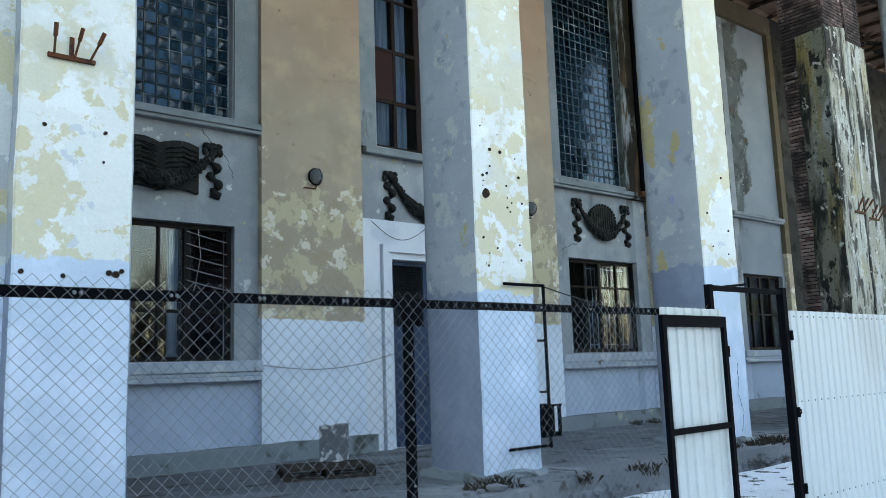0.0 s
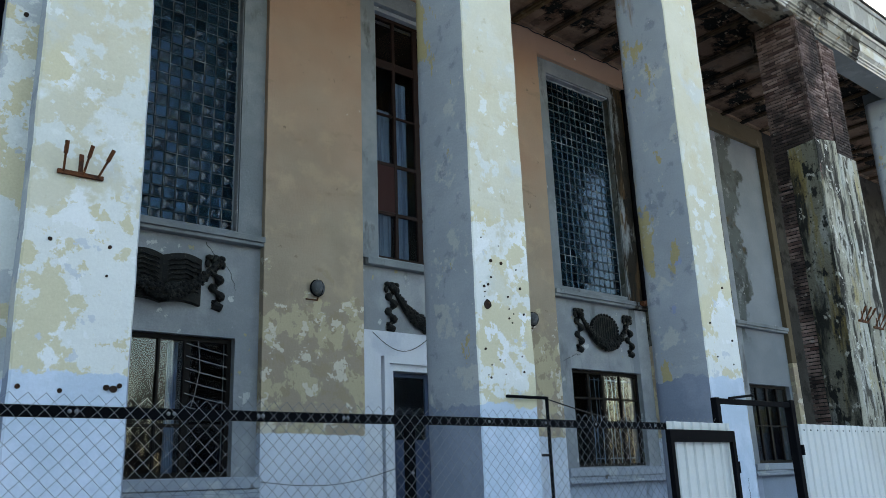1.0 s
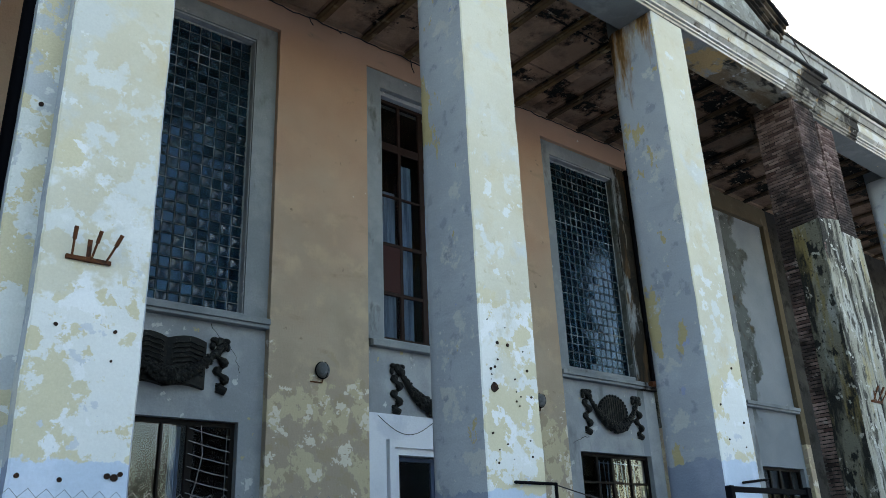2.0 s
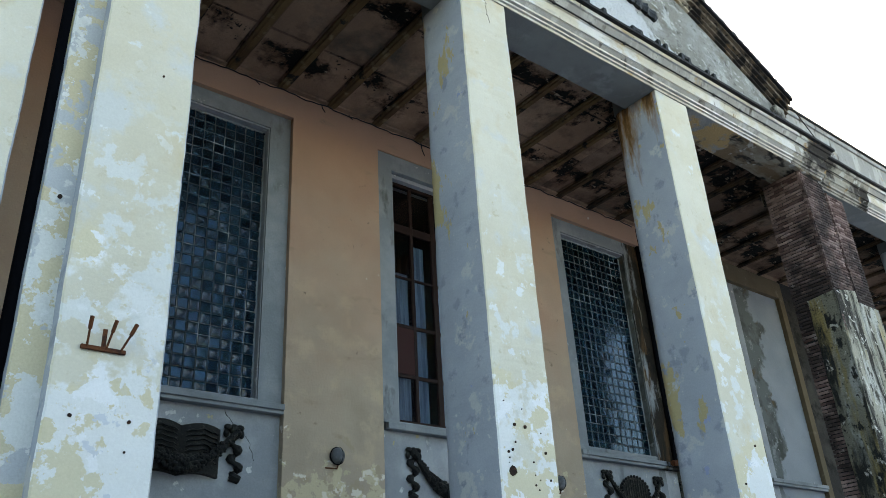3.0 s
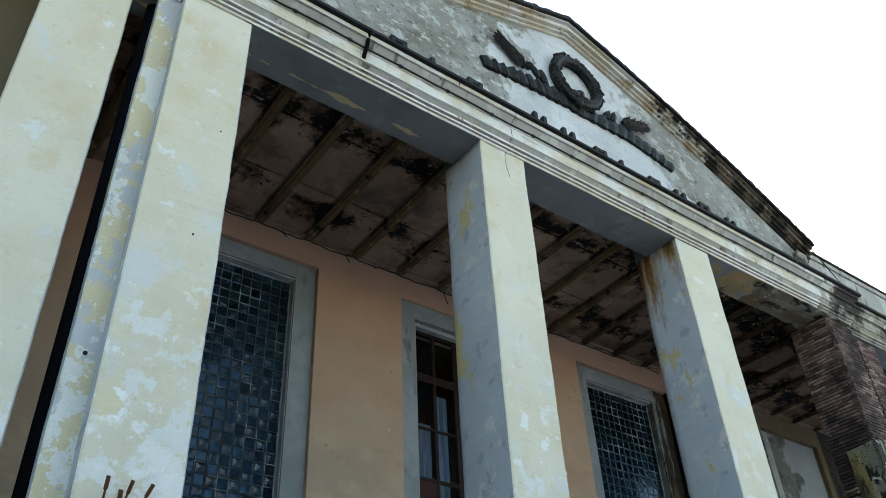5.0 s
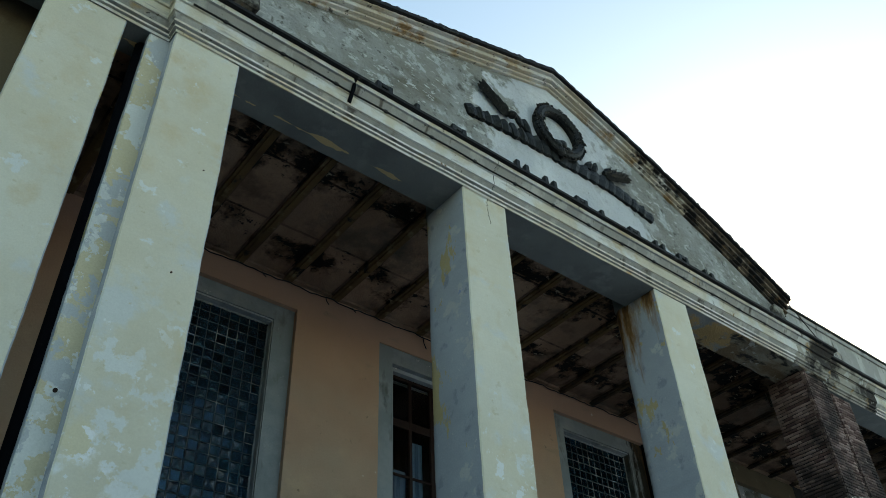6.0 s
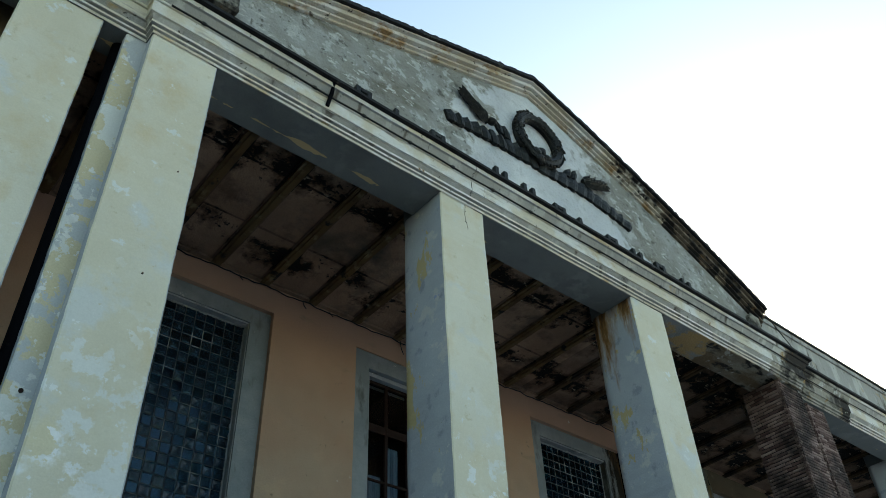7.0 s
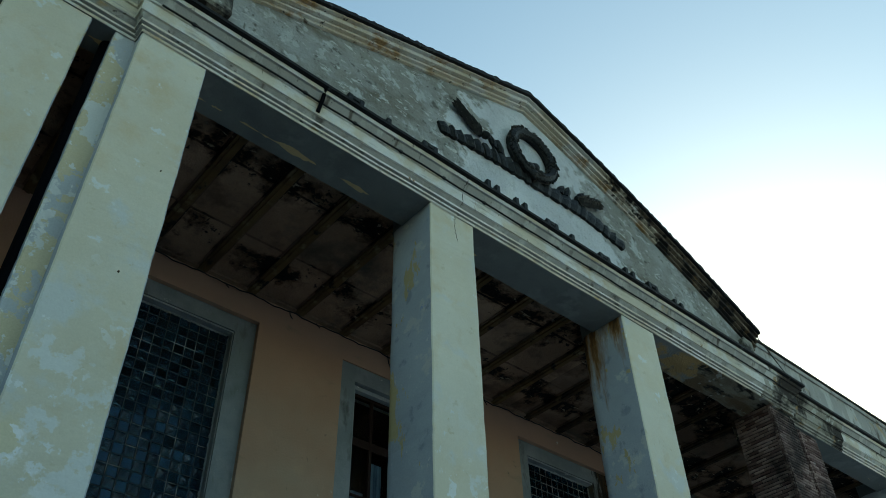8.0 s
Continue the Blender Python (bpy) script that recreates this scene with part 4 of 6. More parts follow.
# stepped half pillar at the corner behind the first and last column
for xa, xb, lab in ((1.355, C1[0] + 0.05, "cream and grey set-back corner pillar"),):
    ob = thing("corner_pillar", (xa, YWING, FLOOR), lab, "pillar")
    part("shaft", shaft(bmesh.new(), xa, xb, YWING, 0.20, FLOOR - 0.1, SOFFIT, back=0.05), [M_CORNER, column_side("corner_side_shaded_paint", 2.58, 31.0)], ob)
    bolt_holes(ob, [(1.52, 5.92, 0.025)], YWING)
p0 = column((0.03, 1.03), YWING, 2.58, 17.0, "cream peeling plaster column of the side wing", group="wing columns")
c2 = column(C2, YF, 2.50, 23.0, "cream column with blue-grey flaking sides and pitted front")
rng = random.Random(7)
bolt_holes(c2, [(7.12, 4.30, 0.022), (7.30, 4.29, 0.022), (7.02, 3.72, 0.06), (7.05, 3.98, 0.018), (6.98, 3.95, 0.018), (7.62, 3.99, 0.018), (7.66, 3.65, 0.015), (7.6, 2.9, 0.015), (6.95, 3.15, 0.015), (7.02, 2.8, 0.014), (7.5, 2.3, 0.014)]
           + [(6.93 + 0.8 * rng.random(), 2.7 + 2.2 * rng.random(), 0.006 + 0.008 * rng.random()) for _ in range(16)], YF)
c3 = column(C3, YF, 3.08, 29.0, "cream column with blue-grey flaking sides and a rust-stained head", rust=True)
bolt_holes(c3, [(12.0, 3.95, 0.02), (12.5, 4.6, 0.02), (12.6, 3.7, 0.02), (12.55, 3.3, 0.015), (12.1, 3.4, 0.015)], YF)
p5 = thing("column", (19.05, YWING, FLOOR), "streaked white plaster wing column with a sooty brick top", "column", "wing columns")
part("shaft", shaft(bmesh.new(), 18.56, 19.50, YWING, 1.0, FLOOR - 0.1, 8.58), [M_OLDFRONT, M_OLDPLASTER], p5)
p6 = column((23.5, 24.5), YWING, 2.9, 37.0, "pale grey column of the far wing", group="wing columns")
p7 = column((28.4, 29.4), YWING, 2.9, 41.0, "pale grey column of the far wing", group="wing columns")
pL = column((-4.9, -3.9), YWING, 2.6, 43.0, "cream column of the near wing", group="wing columns")

# brick pillar with the plaster fallen off its upper part
c4 = thing("brick_column", (17.5, YF + 0.5, FLOOR), "sooty brick column with streaked plaster left on its lower part", "column", "portico columns")
BZ = 8.10                                   # lowest bare brick
bm = bmesh.new()
shaft(bm, C4[0], C4[1], YF, 0.68, FLOOR - 0.1, BZ + 0.5, back=0.05, cuts=60, rough=0.02)
ragged = [v for v in bm.verts if v.co.z > BZ + 0.3]
for v in ragged:
    v.co.z += 0.25 * noise.noise((v.co.x * 2.5, v.co.y * 2.5, 3)) - 0.15 + (0.12 if v.co.y < YF + 0.1 else 0.0)
wobble(bm, 0.012, 3.0)
part("plaster", bm, [M_OLDFRONT, M_OLDPLASTER], c4, "streaked black and yellow-grey old plaster")
part("core", boxes((C4[0] + 0.055, C4[1] - 0.055, YF + 0.055, YF + 0.95, FLOOR - 0.1, SOFFIT + 0.01)), M_MORTAR, c4, "sooty mortar joints")
part("core", boxes((18.625, 19.44, YWING + 0.06, YWING + 0.95, 8.3, SOFFIT - 0.01)), M_MORTAR, p5, "sooty mortar joints")

# ---- glass block windows ----
def block_mesh(turned, size=0.188):
    """Pressed glass block: a pillowed face, or a pyramid with its tip off centre."""
    bm = bmesh.new()
    s = size / 2

    def ring(r, y):
        return [bm.verts.new((x * r, y, z * r)) for x, z in ((-1, -1), (1, -1), (1, 1), (-1, 1))]

    loops = [ring(s, 0.03), ring(s, 0.005), ring(s * 0.92, 0.0), ring(s * 0.80, 0.005)]
    for a, b in zip(loops, loops[1:]):
        for i in range(4):
            bm.faces.new((a[i], a[(i + 1) % 4], b[(i + 1) % 4], b[i]))
    bm.faces.new(loops[0])
    last = loops[-1]
    if turned is None:
        mid = bm.verts.new((0.0, 0.0042, 0.0))
        for i in range(4):
            bm.faces.new((last[i], last[(i + 1) % 4], mid))
    else:
        # a pressed pyramid, its tip off centre and its ridges bowed
        tip = bm.verts.new((s * 0.80 * 0.28 * math.cos(turned), -0.022, s * 0.80 * 0.28 * math.sin(turned)))
        for i in range(4):
            p, q = last[i], last[(i + 1) % 4]
            bow = bm.verts.new((p.co + q.co) / 2 * 0.55 + tip.co * 0.45 + Vector((0, 0.004, 0)))
            for f in ((p, q, bow), (q, tip, bow), (tip, p, bow)):
                # two facets of four take the paler glass, as if they caught the sky
                bm.faces.new(f).material_index = 1 if i in (1, 3) else 0
    bmesh.ops.recalc_face_normals(bm, faces=bm.faces)
    me = bpy.data.meshes.new("glass_block")
    bm.to_mesh(me)
    bm.free()
    me.materials.append(M_BLOCK)
    me.materials.append(M_LITFACET)
    return me


BLOCKS = [block_mesh(None), block_mesh(0.6), block_mesh(2.2)]

M_JOINT = paint("dark_block_joint", (0.045, 0.052, 0.053), [((0.27, 0.28, 0.265), 2.2, 0.52, 0.64, 1.0)], bump=0.3)


def glass_wall(key, label, plain=False):
    x0, x1, z0, z1 = GLASS[key]
    ob = thing("glass_block_window", (x0, YG, z0), label, "window", "glass block windows")
    nx, nz = 12, (26 if plain else 27)
    px, pz = (x1 - x0) / nx, (z1 - z0) / nz
    bm = bmesh.new()
    for i in range(nx + 1):
        box(bm, x0 + i * px - 0.007, x0 + i * px + 0.007, YG + 0.001, YG + 0.05, z0, z1)
    for j in range(nz + 1):
        box(bm, x0, x1, YG + 0.0015, YG + 0.0505, z0 + j * pz - 0.007, z0 + j * pz + 0.007)
    part("joint_grid", bm, M_JOINT, ob, "dirty mortar joints")
    rng = random.Random(len(label))
    for j in range(nz):
        for i in range(nx):
            b = new("glass_block", BLOCKS[0 if plain or (i + j) % 2 == 0 else 1 + (rng.random() < 0.4)])
            b.parent = ob
            b.location = ((i + 0.5) * px, 0.0, (j + 0.5) * pz)
            tilt = 0.02 if plain else 0.05
            b.rotation_euler = (rng.uniform(-tilt, tilt), 0, rng.uniform(-tilt, tilt))
    bm = bmesh.new()
    for i in range(60):
        zz = z0 + (z1 - z0) * i / 60
        ball(bm, (x1 + 0.005 * rng.uniform(-1, 1), YG + 0.0, zz), 0.02 + 0.02 * rng.random(), 0.02, 0.06, 6, 4)
    for i in range(26):
        ball(bm, (x0 + (x1 - x0) * i / 26, YG, z1 - 0.01), 0.06, 0.02, 0.02 + 0.02 * rng.random(), 6, 4)
    part("grout_edge", bm, M_PLINTH, ob, "lumpy mortar edge")
    return ob


glass_wall("g1", "tall dark blue glass block window with patterned blocks")
glass_wall("g2", "tall dark glass block window stained beside a wet corner", True)


# ---- timber windows ----
def timber_window(name, r, mat, bars_x, bars_z, label, depth=0.07, y=None, group=""):
    x0, x1, z0, z1 = r
    y = y or YW + 0.30
    ob = thing(name, (x0, y, z0), label, "window", group, "structure")
    w = 0.075
    bm = bmesh.new()
    wall_slab(bm, x0 + 0.003, x1 - 0.003, y - 0.04, y + 0.05, z0 + 0.003, z1 - 0.003, [(x0 + w, x1 - w, z0 + w, z1 - w)])
    part("window_frame", bm, mat, ob)
    for bx_, bw in bars_x:
        part("mullion", boxes((bx_ - bw / 2, bx_ + bw / 2, y - 0.035, y + 0.03, z0 + w, z1 - w), bevel=0.006), mat, ob)
    for bz_, bw in bars_z:
        part("glazing_bar", boxes((x0 + w, x1 - w, y - 0.028, y + 0.024, bz_ - bw / 2, bz_ + bw / 2), bevel=0.006), mat, ob)
    xs = sorted([x0 + w, x1 - w, *(b[0] for b in bars_x)])
    zs = sorted([z0 + w, z1 - w, *(b[0] for b in bars_z)])
    rng = random.Random(int(x0 * 10))
    for i in range(len(xs) - 1):
        for j in range(len(zs) - 1):
            bm = boxes((xs[i] + 0.004, xs[i + 1] - 0.004, y, y + 0.005, zs[j] + 0.004, zs[j + 1] - 0.004))
            bmesh.ops.rotate(bm, verts=bm.verts, cent=((xs[i] + xs[i + 1]) / 2, y, zs[j]), matrix=Matrix.Rotation(rng.uniform(-0.012, 0.012), 3, "Z"))
            part("pane", bm, M_PANE, ob).visible_shadow = False
    return ob


w1 = timber_window("window_1", WIN["w1"], M_DARKWOOD, [(4.05, 0.05), (4.70, 0.045), (5.15, 0.11)], [(2.56, 0.05)], "dark timber window with bent bars and pale curtains")
w2 = timber_window("window_2", WIN["w2"], M_DARKWOOD, [(14.50, 0.06), (15.0, 0.09), (15.62, 0.06)], [(3.3, 0.05)], "dark timber window with a pale grille behind")
w3 = timber_window("window_3", WIN["w3"], M_DARKWOOD, [(21.6, 0.06), (22.12, 0.09), (22.66, 0.06)], [(2.8, 0.05)], "dark unlit timber window in the end bay")
w4 = timber_window("window_4", TALL, M_BROWNWOOD, [(AXIS - 0.57, 0.07), (AXIS, 0.12), (AXIS + 0.57, 0.07)], [(6.63, 0.07), (7.65, 0.07), (8.70, 0.045), (9.82, 0.18)], "tall brown timber window with curtains and one red panel")
part("panel", boxes((TALL[0] + 0.08, AXIS - 0.60, YW + 0.275, YW + 0.29, 6.67, 7.61)), M_REDPANEL, w4, "red-brown board in place of a pane")
window_5 = timber_window("window_5", (29.5, 31.5, 10.6, 12.0), M_DARKWOOD, [(30.5, 0.07)], [], "dark high window in the far wing")
w2b = thing("window_grille", (15.0, YW + 0.45, 1.9), "pale painted metal grille behind the window", "grille")
for i in range(9):
    x = 14.75 + i * 0.15
    part("bar", tube(bmesh.new(), [(x, YW + 0.44, 1.9), (x + 0.03 * (-1) ** i, YW + 0.44, 2.5), (x - 0.03 * (-1) ** i, YW + 0.44, 3.1), (x, YW + 0.44, 3.8)], 0.014, 5), M_CURTAIN, w2b)
part("rail", tube(bmesh.new(), [(14.6, YW + 0.44, 3.75), (16.2, YW + 0.44, 3.75)], 0.012, 5), M_CURTAIN, w2b)
part("rail", tube(bmesh.new(), [(14.6, YW + 0.44, 2.0), (16.2, YW + 0.44, 2.0)], 0.012, 5), M_CURTAIN, w2b)


def curtain(x0, x1, z0, z1, y, label, mat=None):
    bm = bmesh.new()
    n_ = 24
    a = [bm.verts.new((x0 + (x1 - x0) * i / n_, y + 0.035 * math.sin(i * 1.7) + 0.01 * math.sin(i * 0.6), z0)) for i in range(n_ + 1)]
    b = [bm.verts.new((x0 + (x1 - x0) * i / n_, y + 0.03 * math.sin(i * 1.7 + 0.3), z1)) for i in range(n_ + 1)]
    for i in range(n_):
        bm.faces.new((a[i], a[i + 1], b[i + 1], b[i]))
    ob = mesh_ob("curtain", bm, mat or M_CURTAIN, ((x0 + x1) / 2, y, z1), True)
    ob.location = ((x0 + x1) / 2, y, z1)
    s = ob.modifiers.new("thickness", "SOLIDIFY")
    s.thickness = 0.004
    return tagged(ob, label, "curtain", "curtains")


curtain(4.93, 5.09, 1.85, 3.85, YW + 0.50, "pale blue curtain hanging behind the window")
curtain(AXIS - 0.85, AXIS - 0.55, 5.75, 8.9, YW + 0.50, "pale blue curtain strip behind the tall window")
curtain(AXIS - 0.40, AXIS - 0.12, 5.75, 9.6, YW + 0.50, "pale blue curtain strip behind the tall window")
curtain(AXIS + 0.2, AXIS + 0.9, 5.75, 9.6, YW + 0.50, "pale blue curtain strip behind the tall window")
grille = thing("window_bars", (5.4, YW + 0.22, 2.6), "bent iron bars across one window leaf", "grille")
for i in range(6):
    z = 2.75 + i * 0.19
    part("bar", tube(bmesh.new(), [(5.12, YW + 0.235, z + 0.10), (5.4, YW + 0.225, z + 0.03), (5.79, YW + 0.235, z - 0.04)], 0.007, 5), M_WIRE, grille)
part("bar", tube(bmesh.new(), [(5.30, YW + 0.22, 3.84), (5.34, YW + 0.21, 3.4), (5.26, YW + 0.20, 3.0), (5.15, YW + 0.22, 2.6)], 0.007, 5), M_WIRE, grille)

# ---- door ----
door = thing("door_1", (AXIS, YW + 0.2, FLOOR), "blue double door with a glazed upper half", "door", "", "structure")
for s in (-1, 1):
    xa, xb = (DOOR[0] + 0.01, AXIS - 0.005) if s < 0 else (AXIS + 0.005, DOOR[1] - 0.01)
    bm = bmesh.new()
    wall_slab(bm, xa, xb, YW + 0.19, YW + 0.24, FLOOR + 0.01, 3.55, [(xa + 0.07, xb - 0.07, 2.36, 3.48)])
    leaf = part("door_leaf", bm, M_DOORBLUE, door)
    pn = part("pane", boxes((xa + 0.075, xb - 0.075, YW + 0.21, YW + 0.216, 2.365, 3.475)), M_PANE, leaf)
    pn.visible_shadow = False
    part("panel", boxes((xa + 0.12, xb - 0.12, YW + 0.175, YW + 0.188, 0.45, 1.2), (xa + 0.12, xb - 0.12, YW + 0.175, YW + 0.188, 1.35, 2.2), bevel=0.005), M_DOORBLUE, leaf)
part("door_handle", tube(bmesh.new(), [(AXIS - 0.10, YW + 0.19, 1.25), (AXIS - 0.10, YW + 0.13, 1.27), (AXIS - 0.10, YW + 0.13, 1.45), (AXIS - 0.10, YW + 0.19, 1.47)], 0.012, 6), M_BLACK, door)


# ---- wall lamps ----
def wall_lamp(x, z):
    ob = thing("wall_lamp", (x, YW, z), "round dark grey bulkhead lamp on the pier", "lamp", "wall lamps")
    part("base_plate", disc(bmesh.new(), (x, YW, z), (x, YW - 0.06, z), 0.12, 16), M_LAMP, ob)
    bm = ball(bmesh.new(), (x, YW - 0.07, z), 0.125, 0.12, 0.135, 16, 10)
    part("globe", bm, M_LAMP, ob, "dusty grey globe", True)
    part("flange", tube(bmesh.new(), [(x + 0.128 * math.cos(a), YW - 0.055, z + 0.138 * math.sin(a)) for a in [2 * math.pi * k / 24 for k in range(24)]], 0.014, 6, closed=True), M_BLACK, ob, "black rim", True)
    part("seam", tube(bmesh.new(), [(x + 0.03, YW - 0.07 - 0.122 * math.sin(u), z + 0.137 * math.cos(u)) for u in [math.pi * k / 14 for k in range(15)]], 0.005, 5), M_BLACK, ob)
    part("bracket", tube(bmesh.new(), [(x - 0.2, YW - 0.01, z - 0.2), (x + 0.02, YW - 0.02, z - 0.2), (x + 0.05, YW - 0.02, z - 0.1)], 0.012, 6), M_RUST, ob)
    return ob


wall_lamp(7.26, 4.87)
wall_lamp(12.50, 4.84)

# ---- cast reliefs ----
def swag(bm, x0, x1, z_top, z_low, y, r0=0.045, r1=0.13, seed=1, part_of=1.0):
    """A hanging garland: thick in the middle, made of many small leaves and fruit."""
    rng = random.Random(seed)
    pts, rs = [], []
    for i in range(25):
        f = i / 24 * part_of
        x = x0 + (x1 - x0) * f
        z = z_low + (z_top - z_low) * (2 * f - 1) ** 2
        pts.append((x, y, z))
        rs.append(r0 + (r1 - r0) * math.sin(math.pi * f) ** 1.2)
    tube(bm, pts, [r * 0.8 for r in rs], 8)
    for p, r in zip(pts, rs):
        for _ in range(9):
            a = rng.uniform(0, 2 * math.pi)
            ball(bm, (p[0] + rng.uniform(-0.04, 0.04), p[1] - abs(math.sin(a)) * r * 0.75, p[2] + math.cos(a) * r * 0.85), r * 0.38, r * 0.26, r * 0.30, 6, 4)
    return bm


def ribbon(bm, x, z0, z1, y, lean=0.0, seed=1):
    """A fluttering ribbon hanging from a knot."""
    rng = random.Random(seed)
    n_ = 30
    pts = []
    for i in range(n_ + 1):
        f = i / n_
        pts.append((x + lean * f + 0.06 * math.sin(f * 17.0), y - 0.03 - 0.04 * math.cos(f * 17.0), z0 + (z1 - z0) * f))
    tube(bm, pts + [(pts[-1][0] + 0.13, y - 0.03, z1 - 0.05)], [0.058 + 0.022 * math.sin(i * 1.1) for i in range(n_ + 2)], 8)
    ball(bm, (x, y - 0.05, z0 + 0.02), 0.085, 0.06, 0.085)
    for s in (-1, 1):
        ball(bm, (x + s * 0.10, y - 0.05, z0 + 0.05), 0.07, 0.05, 0.05)
        ball(bm, (x + s * 0.13, y - 0.05, z0 - 0.05), 0.045, 0.04, 0.07)
    return bm


YR = YW + 0.14
book = thing("book_relief", (4.61, YR, 4.4), "dark cast relief of an open book with a garland and ribbons", "relief", "wall reliefs")
for s in (-1, 1):
    bm = bmesh.new()
    top, bot = [], []
    for i in range(11):
        f = i / 10
        x = 4.61 + s * 0.62 * f
        y = YR - 0.05 - 0.11 * math.sin(math.pi * (0.15 + 0.75 * f)) + 0.03 * (1 - f)
        top.append((bm.verts.new((x, y, 5.10 + 0.05 * math.sin(math.pi * f))), bm.verts.new((x, YR, 5.10 + 0.05 * math.sin(math.pi * f)))))
        bot.append((bm.verts.new((x, y, 4.36 + 0.05 * math.sin(math.pi * f))), bm.verts.new((x, YR, 4.36 + 0.05 * math.sin(math.pi * f)))))
    for i in range(10):
        bm.faces.new((top[i][0], top[i + 1][0], bot[i + 1][0], bot[i][0]))
        bm.faces.new((top[i][0], top[i][1], top[i + 1][1], top[i + 1][0]))
        bm.faces.new((bot[i][0], bot[i + 1][0], bot[i + 1][1], bot[i][1]))
    for i in (0, 10):
        bm.faces.new((top[i][0], bot[i][0], bot[i][1], top[i][1]))
    part("page", bm, M_IRON, book)
    for k in range(7):
        pts = [(4.61 + s * (0.07 + 0.5 * f), YR - 0.062 - 0.11 * math.sin(math.pi * (0.15 + 0.75 * (0.11 + 0.8 * f))), 5.0 - 0.075 * k + 0.05 * math.sin(math.pi * f) + 0.012 * math.sin(f * 15)) for f in [j / 8 for j in range(9)]]
        part("text_line", tube(bmesh.new(), pts, 0.014, 5), M_IRON, book)
part("garland", swag(bmesh.new(), 3.78, 5.44, 5.05, 4.50, YR - 0.20, 0.055, 0.13, seed=2), M_IRON, book)
for s in (-1, 1):
    part("ribbon", ribbon(bmesh.new(), 4.61 + s * 0.86, 5.12, 4.42, YR, s * 0.06, 3), M_IRON, book)
shield = thing("shield_relief", (15.0, YR, 4.4), "dark cast relief of an oval shield with a garland and ribbons", "relief", "wall reliefs")
bm = bmesh.new()
plate(bm, [(15.0 + 0.45 * math.cos(a), 4.86 + 0.34 * math.sin(a)) for a in [2 * math.pi * i / 28 for i in range(28)]], YR - 0.09, YR)
part("oval", bm, M_IRON, shield)
for i in range(28):
    a = 2 * math.pi * i / 28
    part("bead", ball(bmesh.new(), (15.0 + 0.45 * math.cos(a), YR - 0.09, 4.86 + 0.34 * math.sin(a)), 0.035, 0.03, 0.035, 6, 4), M_IRON, shield)
for i in range(9):
    x = 14.68 + i * 0.08
    h = 0.26 * math.sqrt(max(0.05, 1 - ((x - 15.0) / 0.42) ** 2))
    part("flute", tube(bmesh.new(), [(x, YR - 0.095, 4.86 - h), (x, YR - 0.095, 4.86 + h)], 0.018, 5), M_IRON, shield)
part("garland", swag(bmesh.new(), 14.17, 15.85, 5.10, 4.48, YR - 0.10, seed=5), M_IRON, shield)
for x in (14.15, 15.88):
    part("ribbon", ribbon(bmesh.new(), x, 5.18, 4.38, YR, 0.05 if x > 15 else -0.02, 6), M_IRON, shield)
swg = thing("garland_relief", (AXIS, YR, 4.4), "dark cast garland relief hung between ribbons over the door", "relief", "wall reliefs")
part("garland", swag(bmesh.new(), 8.98, 2 * AXIS - 8.98, 5.08, 4.45, YR - 0.08, 0.05, 0.16, seed=8), M_IRON, swg)
for x in (8.95, 2 * AXIS - 8.95):
    part("ribbon", ribbon(bmesh.new(), x, 5.12, 4.38, YR, -0.03, 9), M_IRON, swg)

# ---- pediment emblem ----
emblem = thing("pediment_emblem", (9.86, YT, 14.3), "black cast wreath emblem with spread sheaves on the pediment", "emblem")


def leaflet(bm, at, angle, length, width, y, lift):
    """One pointed leaf that lies on the wall, folded along its rib."""
    d, q = Vector((math.cos(angle), 0, math.sin(angle))), Vector((-math.sin(angle), 0, math.cos(angle)))
    p = Vector((at[0], y, at[1]))
    tip, root = bm.verts.new(p + d * length + Vector((0, -lift, 0))), bm.verts.new(p)
    a, b = bm.verts.new(p + d * length * 0.45 + q * width), bm.verts.new(p + d * length * 0.45 - q * width)
    rib = bm.verts.new(p + d * length * 0.45 + Vector((0, -lift - width * 0.5, 0)))
    back = bm.verts.new(p + d * length * 0.45 + Vector((0, 0.05, 0)))
    for f in ((root, a, rib), (a, tip, rib), (root, rib, b), (b, rib, tip), (root, back, a), (a, back, tip), (root, b, back), (b, tip, back)):
        bm.faces.new(f)


rng = random.Random(12)
WC = (9.83, 14.98)
bm = bmesh.new()
RING = [(WC[0] + 0.60 * math.cos(a), YT - 0.09, WC[1] + 0.62 * math.sin(a)) for a in [2 * math.pi * i / 36 for i in range(36)]]
tube(bm, RING, 0.125, 8, closed=True)
for i in range(44):
    a = 2 * math.pi * i / 44 + math.pi / 2
    run = a + math.pi / 2 if math.cos(a) < 0 else a - math.pi / 2
    for r, turn in ((0.53, -0.5), (0.61, 0.0), (0.69, 0.5)):
        spread = turn if math.cos(a) >= 0 else -turn
        leaflet(bm, (WC[0] + r * math.cos(a), WC[1] + (r + 0.02) * math.sin(a)), run + spread * 0.8 + rng.uniform(-0.25, 0.25), rng.uniform(0.11, 0.16), 0.036, YT - 0.16 - 0.03 * (turn == 0), rng.uniform(0.01, 0.035))
part("wreath", bm, M_IRON, emblem)


